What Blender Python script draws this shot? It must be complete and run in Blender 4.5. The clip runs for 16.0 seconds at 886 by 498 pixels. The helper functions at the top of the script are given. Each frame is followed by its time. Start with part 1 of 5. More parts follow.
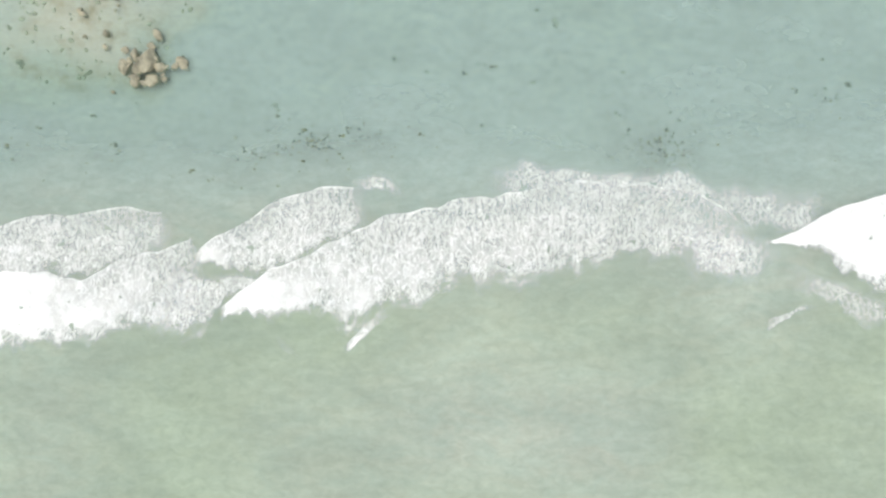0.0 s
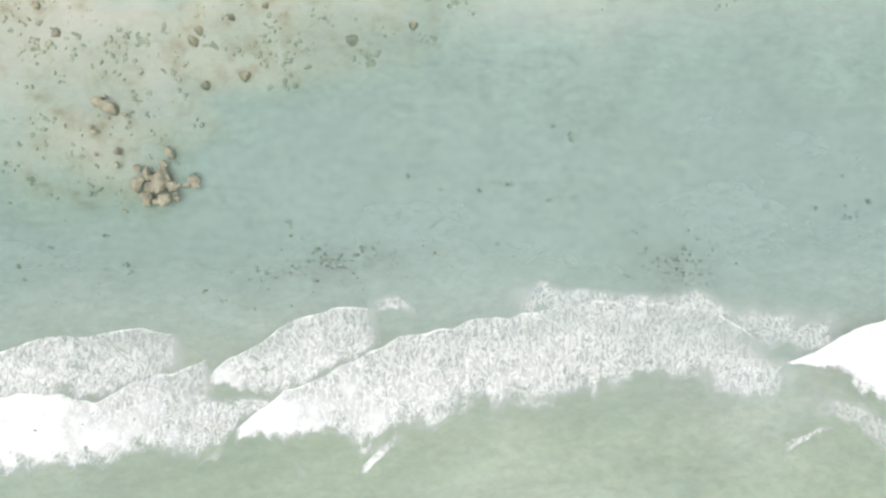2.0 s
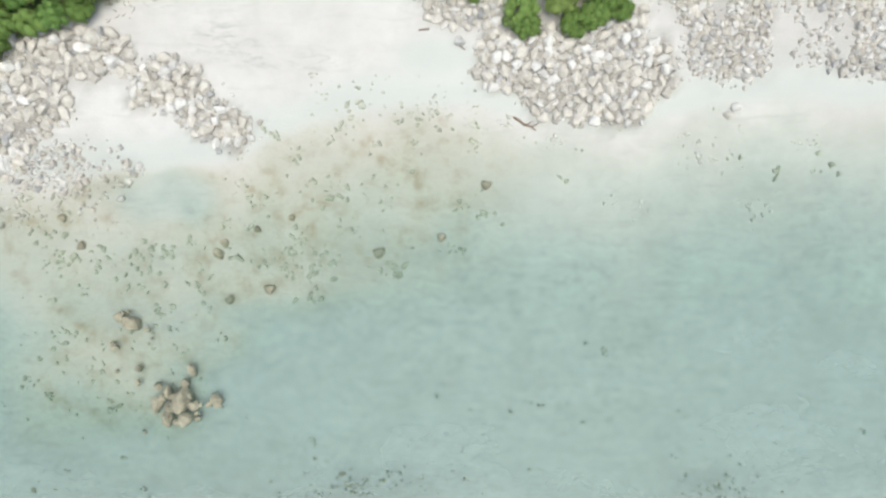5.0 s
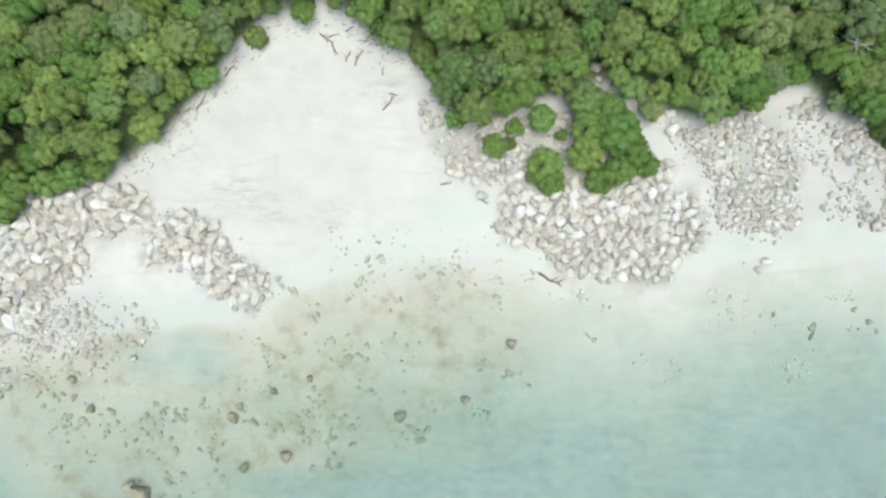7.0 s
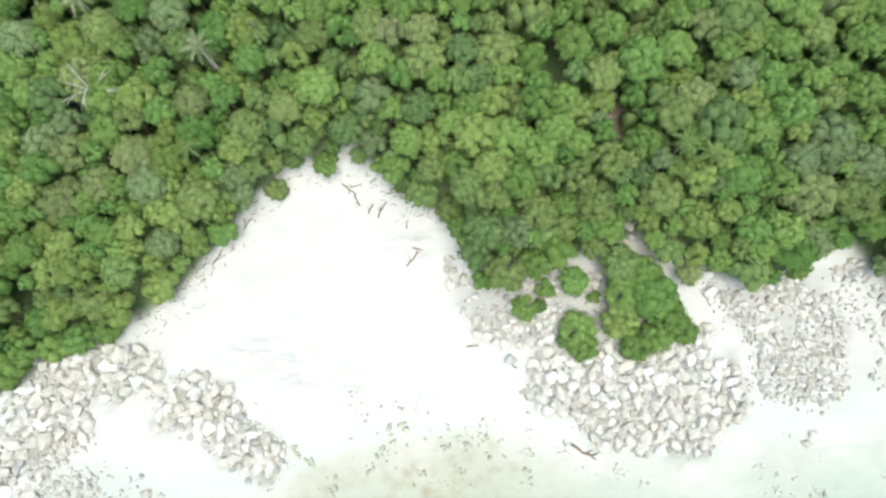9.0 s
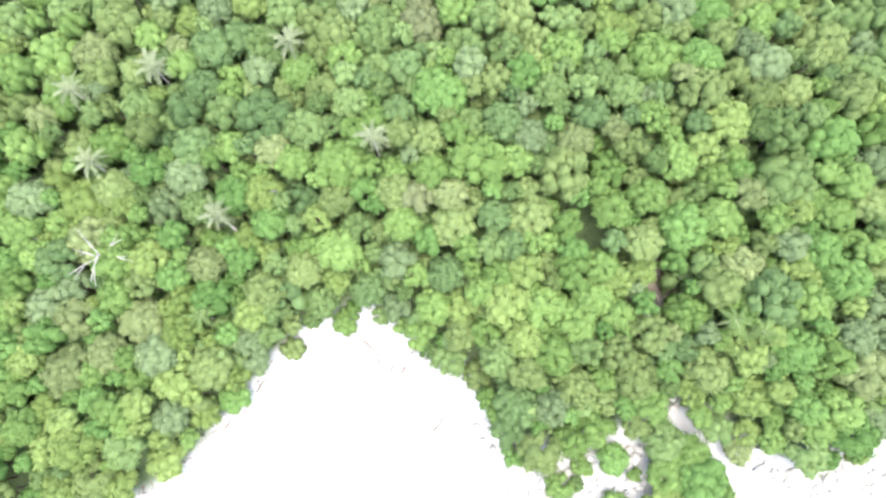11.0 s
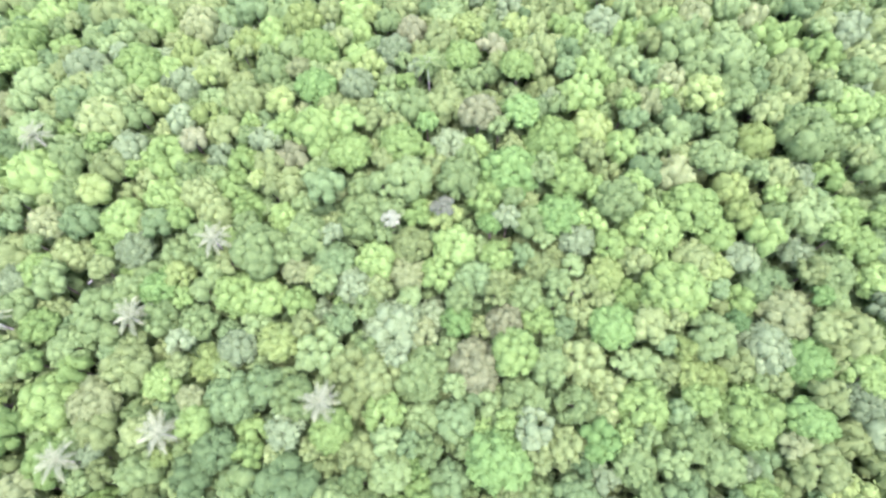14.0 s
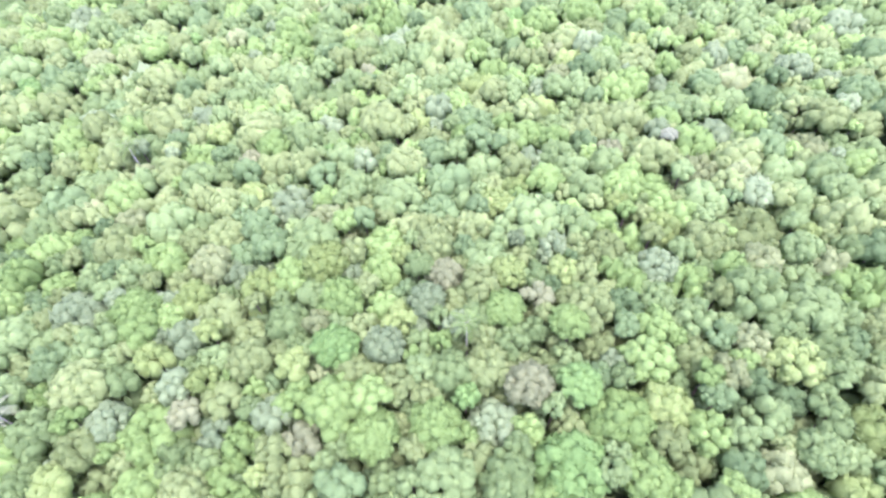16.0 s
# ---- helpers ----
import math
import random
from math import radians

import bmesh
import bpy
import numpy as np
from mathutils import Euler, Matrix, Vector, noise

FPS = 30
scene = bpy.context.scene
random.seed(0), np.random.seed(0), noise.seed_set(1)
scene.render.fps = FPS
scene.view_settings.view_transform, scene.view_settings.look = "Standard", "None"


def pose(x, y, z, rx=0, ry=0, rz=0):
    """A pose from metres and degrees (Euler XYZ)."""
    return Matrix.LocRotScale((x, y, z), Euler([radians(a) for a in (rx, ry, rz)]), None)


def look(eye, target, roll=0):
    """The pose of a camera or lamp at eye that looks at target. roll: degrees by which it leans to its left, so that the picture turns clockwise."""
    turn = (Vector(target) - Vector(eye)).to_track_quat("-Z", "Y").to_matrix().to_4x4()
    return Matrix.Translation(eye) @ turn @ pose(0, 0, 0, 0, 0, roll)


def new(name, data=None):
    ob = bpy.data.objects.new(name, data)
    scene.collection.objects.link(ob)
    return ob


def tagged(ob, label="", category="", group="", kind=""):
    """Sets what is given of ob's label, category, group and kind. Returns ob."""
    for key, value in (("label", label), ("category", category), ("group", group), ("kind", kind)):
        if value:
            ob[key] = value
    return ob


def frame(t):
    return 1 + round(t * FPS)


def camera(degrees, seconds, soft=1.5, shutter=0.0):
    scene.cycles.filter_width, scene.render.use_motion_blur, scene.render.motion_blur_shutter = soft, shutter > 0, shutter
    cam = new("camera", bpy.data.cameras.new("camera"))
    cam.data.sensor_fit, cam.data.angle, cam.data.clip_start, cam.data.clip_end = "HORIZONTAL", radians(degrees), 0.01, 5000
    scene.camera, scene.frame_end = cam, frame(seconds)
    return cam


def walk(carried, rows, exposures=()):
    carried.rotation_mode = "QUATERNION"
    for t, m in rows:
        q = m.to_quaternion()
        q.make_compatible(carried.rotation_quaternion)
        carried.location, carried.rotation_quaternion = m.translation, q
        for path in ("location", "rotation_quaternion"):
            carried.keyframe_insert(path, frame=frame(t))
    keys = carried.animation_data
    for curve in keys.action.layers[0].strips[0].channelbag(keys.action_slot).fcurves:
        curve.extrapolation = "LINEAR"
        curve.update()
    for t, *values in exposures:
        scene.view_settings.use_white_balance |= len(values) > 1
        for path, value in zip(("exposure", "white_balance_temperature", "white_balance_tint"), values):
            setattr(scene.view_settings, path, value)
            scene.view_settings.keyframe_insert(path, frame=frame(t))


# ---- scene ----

# ---------------------------------------------------------------- camera and walk
cam = camera(83.0, 16.0, soft=2.5)
PATH = [
    (0, -1.29, 1.19, 79.03, 2.37, -0.07, 0.76),
    (0.5, -1.88, 6.03, 79.13, 1.92, -0.07, 0.71),
    (1, -2.49, 10.95, 79.14, 1.85, -0.04, 0.63),
    (1.5, -3.07, 15.91, 79.14, 1.46, 0.01, 0.62),
    (2, -3.75, 21.07, 79.08, 1.73, 0.07, 0.65),
    (2.5, -4.43, 26.21, 79.02, 1.57, 0.13, 0.72),
    (3, -5.02, 31.23, 78.85, 2.07, 0.25, 0.80),
    (3.5, -5.51, 36.24, 78.75, 2.75, 0.46, 0.81),
    (4, -6.08, 41.36, 78.50, 3.40, 0.71, 0.88),
    (6.5, -10.23, 65.62, 78.38, 7.57, 0.93, 0.33),
    (7, -11.09, 71.06, 78.25, 8.43, 1.06, 0.46),
    (7.5, -12.07, 76.12, 78.29, 9.04, 1.06, 0.52),
    (8, -13.09, 81.59, 78.20, 9.98, 1.11, 0.64),
    (8.5, -14.08, 86.86, 78.21, 10.73, 1.13, 0.70),
    (9, -15.09, 92.14, 78.21, 11.53, 1.19, 0.82),
    (11.5, -20.07, 118.13, 78.46, 16.04, 1.57, 1.31),
    (12, -21.16, 123.95, 78.58, 17.75, 1.71, 1.41),
    (12.5, -22.28, 129.13, 78.70, 19.78, 1.71, 1.44),
    (13, -23.65, 134.71, 78.90, 21.98, 1.61, 1.43),
    (13.5, -24.90, 140.19, 79.12, 24.31, 1.59, 1.40),
    (14, -26.12, 145.81, 79.40, 26.72, 1.65, 1.48),
    (14.5, -27.34, 151.70, 79.62, 30.04, 1.75, 1.64),
    (15, -28.41, 157.15, 79.79, 33.43, 1.90, 1.79),
    (15.5, -29.68, 161.94, 80.03, 36.79, 1.95, 1.78),
    (16, -30.84, 167.13, 79.95, 40.92, 2.05, 2.08),
]
EXPOSURES = [(0, 0.5, 6950, 4), (4, 0.5, 6850, 4), (7, 0.53, 6600, -2), (9, 0.84, 6600, -3), (11.5, 2.02, 6150, 13), (13.5, 2.13, 5880, 26), (16, 2.12, 5520, 40)]
walk(cam, [(t, pose(*p)) for t, *p in PATH], EXPOSURES)

# ---------------------------------------------------------------- world and sun
SUN_EL, SUN_AZ = radians(78), radians(150)
world = bpy.data.worlds.new("sky")
scene.world = world
world.use_nodes = True
wn = world.node_tree.nodes
sky = wn.new("ShaderNodeTexSky")
sky.sky_type, sky.sun_disc = "NISHITA", False
sky.sun_elevation, sky.sun_rotation = SUN_EL, SUN_AZ
sky.dust_density, sky.air_density = 4.0, 1.2
wn["Background"].inputs["Strength"].default_value = 0.15
world.node_tree.links.new(sky.outputs["Color"], wn["Background"].inputs["Color"])
sun = new("sun", bpy.data.lights.new("sun", "SUN"))
sun.data.energy, sun.data.angle, sun.data.color = 1.5, radians(70), (1.0, 0.97, 0.92)
sun_dir = Vector((math.sin(SUN_AZ) * math.cos(SUN_EL), math.cos(SUN_AZ) * math.cos(SUN_EL), math.sin(SUN_EL)))
sun.matrix_basis = look(sun_dir * 300, (0, 0, 0))


# ---------------------------------------------------------------- materials
def material(name):
    m = bpy.data.materials.new(name)
    m.use_nodes = True
    return m, m.node_tree.nodes, m.node_tree.links, m.node_tree.nodes["Principled BSDF"]


def coords(n, l, scale=(1, 1, 1)):
    """World-size coordinates."""
    g = n.new("ShaderNodeNewGeometry")
    mp = n.new("ShaderNodeMapping")
    mp.inputs["Scale"].default_value = scale
    l.new(g.outputs["Position"], mp.inputs["Vector"])
    return mp.outputs["Vector"]


def noise_tex(n, l, vec, scale, detail=4, rough=0.55, distort=0.0):
    t = n.new("ShaderNodeTexNoise")
    t.inputs["Scale"].default_value, t.inputs["Detail"].default_value = scale, detail
    t.inputs["Roughness"].default_value, t.inputs["Distortion"].default_value = rough, distort
    l.new(vec, t.inputs["Vector"])
    return t.outputs["Fac"]


def ramp(n, l, fac, stops):
    r = n.new("ShaderNodeValToRGB")
    e = r.color_ramp.elements
    while len(e) < len(stops):
        e.new(0.5)
    for el, (p, c) in zip(e, stops):
        el.position, el.color = p, (*c, 1) if len(c) == 3 else c
    l.new(fac, r.inputs["Fac"])
    return r.outputs["Color"]


def grey(v):
    return (v, v, v)


def mixc(n, l, fac, a, b, mode="MIX"):
    m = n.new("ShaderNodeMix")
    m.data_type, m.blend_type = "RGBA", mode
    for sock, v in ((m.inputs["Factor"], fac), (m.inputs["A"], a), (m.inputs["B"], b)):
        if isinstance(v, (int, float)):
            sock.default_value = v
        elif isinstance(v, tuple):
            sock.default_value = (*v, 1)
        else:
            l.new(v, sock)
    return m.outputs["Result"]


def calc(n, l, op, a, b=0.0, clamp=False):
    m = n.new("ShaderNodeMath")
    m.operation, m.use_clamp = op, clamp
    for sock, v in zip(m.inputs, (a, b)):
        if isinstance(v, (int, float)):
            sock.default_value = v
        else:
            l.new(v, sock)
    return m.outputs[0]


def attr(n, name):
    a = n.new("ShaderNodeAttribute")
    a.attribute_name = name
    return a.outputs["Fac"]


def bump(n, l, bsdf, height, strength, dist):
    b = n.new("ShaderNodeBump")
    b.inputs["Strength"].default_value, b.inputs["Distance"].default_value = strength, dist
    l.new(height, b.inputs["Height"])
    l.new(b.outputs["Normal"], bsdf.inputs["Normal"])


def ground_material():
    m, n, l, p = material("sand_and_soil")
    v = coords(n, l)
    fine, mid, big = noise_tex(n, l, v, 3.0, 6), noise_tex(n, l, v, 0.35, 5), noise_tex(n, l, v, 0.07, 4)
    sand = ramp(n, l, mid, [(0.3, (0.464, 0.456, 0.448)), (0.55, (0.512, 0.506, 0.498)), (0.8, (0.544, 0.538, 0.528))])
    sand = mixc(n, l, calc(n, l, "MULTIPLY", fine, 0.35), sand, (0.44, 0.416, 0.376))
    streak = noise_tex(n, l, coords(n, l, (0.16, 0.9, 1)), 0.5, 4, 0.6, 0.8)
    streak = ramp(n, l, streak, [(0.56, grey(0)), (0.72, grey(1))])
    sand = mixc(n, l, calc(n, l, "MULTIPLY", streak, 0.35), sand, (0.36, 0.352, 0.336))
    sand = mixc(n, l, ramp(n, l, big, [(0.42, grey(0)), (0.68, grey(0.5))]), sand, (0.40, 0.388, 0.37))
    stain = ramp(n, l, calc(n, l, "ADD", calc(n, l, "MULTIPLY", mid, 0.82), calc(n, l, "MULTIPLY", fine, 0.18)), [(0.46, grey(0)), (0.66, grey(1))])
    reef = mixc(n, l, stain, (0.40, 0.378, 0.31), (0.318, 0.282, 0.212))
    sand = mixc(n, l, calc(n, l, "MULTIPLY", attr(n, "algae"), calc(n, l, "ADD", 0.5, calc(n, l, "MULTIPLY", stain, 0.5)), True), sand, reef)
    wet = attr(n, "wet")
    sand = mixc(n, l, calc(n, l, "MULTIPLY", wet, 0.92), sand, (0.4, 0.424, 0.4))
    # pebbles, darkened by the shade of boulder gaps painted into their colour
    peb_shade = ramp(n, l, noise_tex(n, l, v, 5.0, 5, 0.7), [(0.36, (0.10, 0.092, 0.078)), (0.55, (0.24, 0.22, 0.19)), (0.72, (0.46, 0.43, 0.375))])
    sand = mixc(n, l, attr(n, "stony_shade"), sand, peb_shade)
    damp = calc(n, l, "MULTIPLY", attr(n, "damp"), ramp(n, l, noise_tex(n, l, coords(n, l, (0.35, 1.0, 1)), 0.9, 5, 0.6, 0.7), [(0.48, grey(0)), (0.7, grey(1))]))
    sand = mixc(n, l, calc(n, l, "MULTIPLY", damp, 0.8), sand, (0.288, 0.288, 0.28))
    soil = ramp(n, l, calc(n, l, "ADD", calc(n, l, "MULTIPLY", fine, 0.5), calc(n, l, "MULTIPLY", mid, 0.5)), [(0.35, (0.05, 0.08, 0.03)), (0.55, (0.10, 0.14, 0.052)), (0.75, (0.16, 0.19, 0.085))])
    soil = mixc(n, l, attr(n, "bare"), soil, mixc(n, l, mid, (0.09, 0.075, 0.055), (0.26, 0.215, 0.17)))
    l.new(mixc(n, l, attr(n, "litter"), sand, soil), p.inputs["Base Color"])
    l.new(calc(n, l, "SUBTRACT", 0.9, calc(n, l, "MULTIPLY", wet, 0.5)), p.inputs["Roughness"])
    bump(n, l, p, calc(n, l, "ADD", fine, mid), 0.5, 0.12)
    return m


def water_material():
    m, n, l, p = material("sea_water")
    out = n["Material Output"]
    n.remove(p)
    v = coords(n, l, (0.7, 1.5, 1))
    big = noise_tex(n, l, coords(n, l, (0.6, 1.3, 1)), 0.055, 4, 0.55, 0.6)
    mid = noise_tex(n, l, v, 0.5, 5, 0.6, 0.5)
    rip = noise_tex(n, l, v, 2.2, 4, 0.6)
    deep = attr(n, "deep")
    murk = calc(n, l, "ADD", calc(n, l, "MULTIPLY", deep, 0.52), calc(n, l, "MULTIPLY", calc(n, l, "SUBTRACT", big, 0.5), 0.7))
    murk = calc(n, l, "ADD", murk, calc(n, l, "MULTIPLY", calc(n, l, "SUBTRACT", mid, 0.5), 0.25), True)
    murk = calc(n, l, "MULTIPLY", murk, attr(n, "depth"))
    tint = ramp(n, l, attr(n, "green"), [(0.0, (0.318, 0.416, 0.402)), (0.5, (0.332, 0.372, 0.316)), (1.0, (0.268, 0.336, 0.244))])
    # sediment in drifting patches, bluer and greener; fine ripple contrast painted along the swell
    drift = noise_tex(n, l, coords(n, l, (0.55, 1.2, 1)), 0.22, 6, 0.66, 0.9)
    tint = mixc(n, l, ramp(n, l, drift, [(0.38, grey(0)), (0.62, grey(0.55))]), tint, mixc(n, l, attr(n, "green"), (0.28, 0.376, 0.366), (0.296, 0.36, 0.28)))
    fleck = noise_tex(n, l, coords(n, l, (0.8, 1.2, 1)), 0.75, 4, 0.6, 0.8)
    tint = mixc(n, l, 1.0, tint, ramp(n, l, fleck, [(0.3, grey(0.9)), (0.5, grey(1.0)), (0.7, grey(1.08))]), "MULTIPLY")
    dif, tra, glo, fre = n.new("ShaderNodeBsdfDiffuse"), n.new("ShaderNodeBsdfTransparent"), n.new("ShaderNodeBsdfGlossy"), n.new("ShaderNodeFresnel")
    l.new(tint, dif.inputs["Color"])
    veil = n.new("ShaderNodeMix")
    veil.data_type, veil.blend_type = "RGBA", "MULTIPLY"
    l.new(attr(n, "depth"), veil.inputs[0])
    l.new(mixc(n, l, attr(n, "depth"), (0.95, 0.975, 0.97), (0.66, 0.80, 0.79)), veil.inputs[6])
    # the same painted ripple contrast in the see-through colour
    l.new(ramp(n, l, fleck, [(0.3, grey(0.88)), (0.55, grey(1.0))]), veil.inputs[7])
    l.new(mixc(n, l, attr(n, "rim"), (1.0, 1.0, 1.0), veil.outputs[2]), tra.inputs["Color"])
    fre.inputs["IOR"].default_value = 1.33
    glo.inputs["Roughness"].default_value = 0.5
    b = n.new("ShaderNodeBump")
    b.inputs["Strength"].default_value, b.inputs["Distance"].default_value = 0.22, 0.3
    l.new(calc(n, l, "ADD", calc(n, l, "MULTIPLY", mid, 1.4), calc(n, l, "MULTIPLY", rip, 0.4)), b.inputs["Height"])
    for s in (dif, glo, fre):
        l.new(b.outputs["Normal"], s.inputs["Normal"])
    m1, m2 = n.new("ShaderNodeMixShader"), n.new("ShaderNodeMixShader")
    l.new(murk, m1.inputs[0]), l.new(tra.outputs[0], m1.inputs[1]), l.new(dif.outputs[0], m1.inputs[2])
    l.new(calc(n, l, "MULTIPLY", fre.outputs[0], attr(n, "rim")), m2.inputs[0]), l.new(m1.outputs[0], m2.inputs[1]), l.new(glo.outputs[0], m2.inputs[2])
    l.new(m2.outputs[0], out.inputs["Surface"])
    return m


def foam_material():
    m, n, l, p = material("sea_foam")
    out = n["Material Output"]

    def ridge(scale, stretch, detail, distort, thin):
        f = noise_tex(n, l, coords(n, l, stretch), scale, detail, 0.55, distort)
        f = calc(n, l, "ABSOLUTE", calc(n, l, "SUBTRACT", f, 0.5))
        return calc(n, l, "SUBTRACT", 1.0, calc(n, l, "MULTIPLY", f, thin), True)
    web = calc(n, l, "MAXIMUM", ridge(0.85, (1.35, 0.7, 1), 5, 0.8, 8.5), calc(n, l, "MULTIPLY", ridge(1.9, (1.25, 0.65, 1), 4, 0.8, 8.0), 0.75))
    a = noise_tex(n, l, coords(n, l), 0.6, 5, 0.65, 0.6)
    dens = attr(n, "dens")
    # a translucent veil of bubbles, and over it the torn white threads, which close up where the foam is thick
    veil = ramp(n, l, dens, [(0.0, grey(0)), (0.35, grey(0.06)), (0.55, grey(0.14)), (0.78, grey(0.32)), (0.93, grey(0.76)), (1.0, grey(1))])
    veil = calc(n, l, "MULTIPLY", veil, calc(n, l, "ADD", 0.45, calc(n, l, "MULTIPLY", a, 1.1)), True)
    threads = calc(n, l, "MULTIPLY", web, ramp(n, l, dens, [(0.1, grey(0)), (0.4, grey(0.3)), (0.62, grey(0.72)), (0.85, grey(1))]), True)
    mask = calc(n, l, "MAXIMUM", veil, threads)
    p.inputs["Base Color"].default_value = (0.70, 0.715, 0.715, 1)
    p.inputs["Roughness"].default_value = 0.75
    bump(n, l, p, calc(n, l, "ADD", calc(n, l, "MULTIPLY", web, 0.8), calc(n, l, "MULTIPLY", a, 0.4)), 0.6, 0.25)
    tra, mx = n.new("ShaderNodeBsdfTransparent"), n.new("ShaderNodeMixShader")
    l.new(mask, mx.inputs[0]), l.new(tra.outputs[0], mx.inputs[1]), l.new(p.outputs[0], mx.inputs[2])
    l.new(mx.outputs[0], out.inputs["Surface"])
    return m


def rock_material(name, dark, pale):
    m, n, l, p = material(name)
    v = coords(n, l)
    a, b = noise_tex(n, l, v, 0.9, 6, 0.6), noise_tex(n, l, v, 6.0, 5, 0.6)
    rnd = n.new("ShaderNodeObjectInfo").outputs["Random"]
    isl = n.new("ShaderNodeNewGeometry").outputs["Random Per Island"]
    f = calc(n, l, "ADD", calc(n, l, "MULTIPLY", a, 0.55), calc(n, l, "MULTIPLY", b, 0.25))
    f = calc(n, l, "ADD", f, calc(n, l, "MULTIPLY", calc(n, l, "ADD", rnd, isl), 0.14))
    l.new(ramp(n, l, f, [(0.32, dark), (0.52, tuple((x + y) / 2 for x, y in zip(dark, pale))), (0.7, pale)]), p.inputs["Base Color"])
    p.inputs["Roughness"].default_value = 0.85
    bump(n, l, p, calc(n, l, "ADD", a, b), 0.6, 0.12)
    return m


def leaf_material(name, dark, pale):
    m, n, l, p = material(name)
    out = n["Material Output"]
    v = coords(n, l)
    a = noise_tex(n, l, v, 2.4, 5, 0.7)
    rnd = n.new("ShaderNodeObjectInfo").outputs["Random"]
    isl = n.new("ShaderNodeNewGeometry").outputs["Random Per Island"]
    f = calc(n, l, "ADD", calc(n, l, "MULTIPLY", isl, 0.10), calc(n, l, "MULTIPLY", a, 0.5))
    f = calc(n, l, "ADD", f, calc(n, l, "MULTIPLY", rnd, 0.3))
    f = calc(n, l, "ADD", f, attr(n, "tint"))
    col = ramp(n, l, f, [(0.15, dark), (0.85, pale)])
    l.new(col, p.inputs["Base Color"])
    p.inputs["Roughness"].default_value = 0.6
    p.inputs["Specular IOR Level"].default_value = 0.12
    b = noise_tex(n, l, v, 4.5, 4, 0.65)
    bump(n, l, p, b, 0.9, 0.25)
    tr, mx = n.new("ShaderNodeBsdfTranslucent"), n.new("ShaderNodeMixShader")
    l.new(col, tr.inputs["Color"])
    mx.inputs[0].default_value = 0.28
    l.new(p.outputs[0], mx.inputs[1]), l.new(tr.outputs[0], mx.inputs[2]), l.new(mx.outputs[0], out.inputs["Surface"])
    return m


def wood_material(name, dark, pale):
    m, n, l, p = material(name)
    a = noise_tex(n, l, coords(n, l, (1, 1, 0.3)), 5.0, 5)
    l.new(ramp(n, l, a, [(0.3, dark), (0.7, pale)]), p.inputs["Base Color"])
    p.inputs["Roughness"].default_value = 0.9
    bump(n, l, p, a, 0.5, 0.05)
    return m


M_GROUND, M_WATER, M_FOAM = ground_material(), water_material(), foam_material()
M_ROCK = rock_material("granite", (0.26, 0.24, 0.21), (0.57, 0.54, 0.49))
M_ROCK_GREY = rock_material("grey_granite", (0.208, 0.204, 0.2), (0.464, 0.46, 0.448))
M_ROCK_PALE = rock_material("pale_granite", (0.384, 0.372, 0.348), (0.632, 0.62, 0.596))
M_REEF = rock_material("algae_covered_stone", (0.085, 0.08, 0.056), (0.36, 0.338, 0.25))
M_SEABED = rock_material("seabed_stone", (0.255, 0.27, 0.215), (0.47, 0.48, 0.40))
M_WEED = rock_material("seaweed", (0.055, 0.075, 0.042), (0.15, 0.18, 0.11))
M_BARK = wood_material("bark", (0.07, 0.055, 0.04), (0.22, 0.18, 0.14))
M_DEAD = wood_material("bleached_wood", (0.272, 0.248, 0.216), (0.496, 0.472, 0.432))
M_DRIFT = wood_material("driftwood", (0.096, 0.064, 0.048), (0.288, 0.216, 0.168))
LEAF = [
    leaf_material("leaves_mid_green", (0.105, 0.165, 0.052), (0.285, 0.40, 0.15)),
    leaf_material("leaves_bright_green", (0.115, 0.195, 0.05), (0.31, 0.45, 0.14)),
    leaf_material("leaves_olive", (0.122, 0.17, 0.054), (0.315, 0.405, 0.15)),
    leaf_material("leaves_dark_green", (0.082, 0.138, 0.05), (0.225, 0.335, 0.13)),
    leaf_material("leaves_grey_green", (0.118, 0.168, 0.074), (0.302, 0.396, 0.19)),
    leaf_material("leaves_yellow_green", (0.142, 0.205, 0.052), (0.355, 0.462, 0.155)),
    leaf_material("leaves_pale_tan", (0.145, 0.185, 0.07), (0.35, 0.42, 0.18)),
    leaf_material("leaves_vivid_green", (0.10, 0.192, 0.05), (0.262, 0.42, 0.13)),
    leaf_material("leaves_brownish", (0.14, 0.164, 0.074), (0.335, 0.378, 0.186)),
    leaf_material("leaves_deep_green", (0.072, 0.14, 0.044), (0.195, 0.335, 0.11)),
]
M_DRY = leaf_material("dry_grey_leaves", (0.090, 0.108, 0.066), (0.20, 0.228, 0.148))
M_PALE_DRY = leaf_material("bleached_leaves", (0.235, 0.27, 0.165), (0.42, 0.465, 0.31))
M_FROND_GREEN = leaf_material("green_palm_leaf", (0.12, 0.20, 0.05), (0.32, 0.44, 0.16))
M_FROND = leaf_material("palm_leaf", (0.20, 0.24, 0.12), (0.46, 0.50, 0.32))


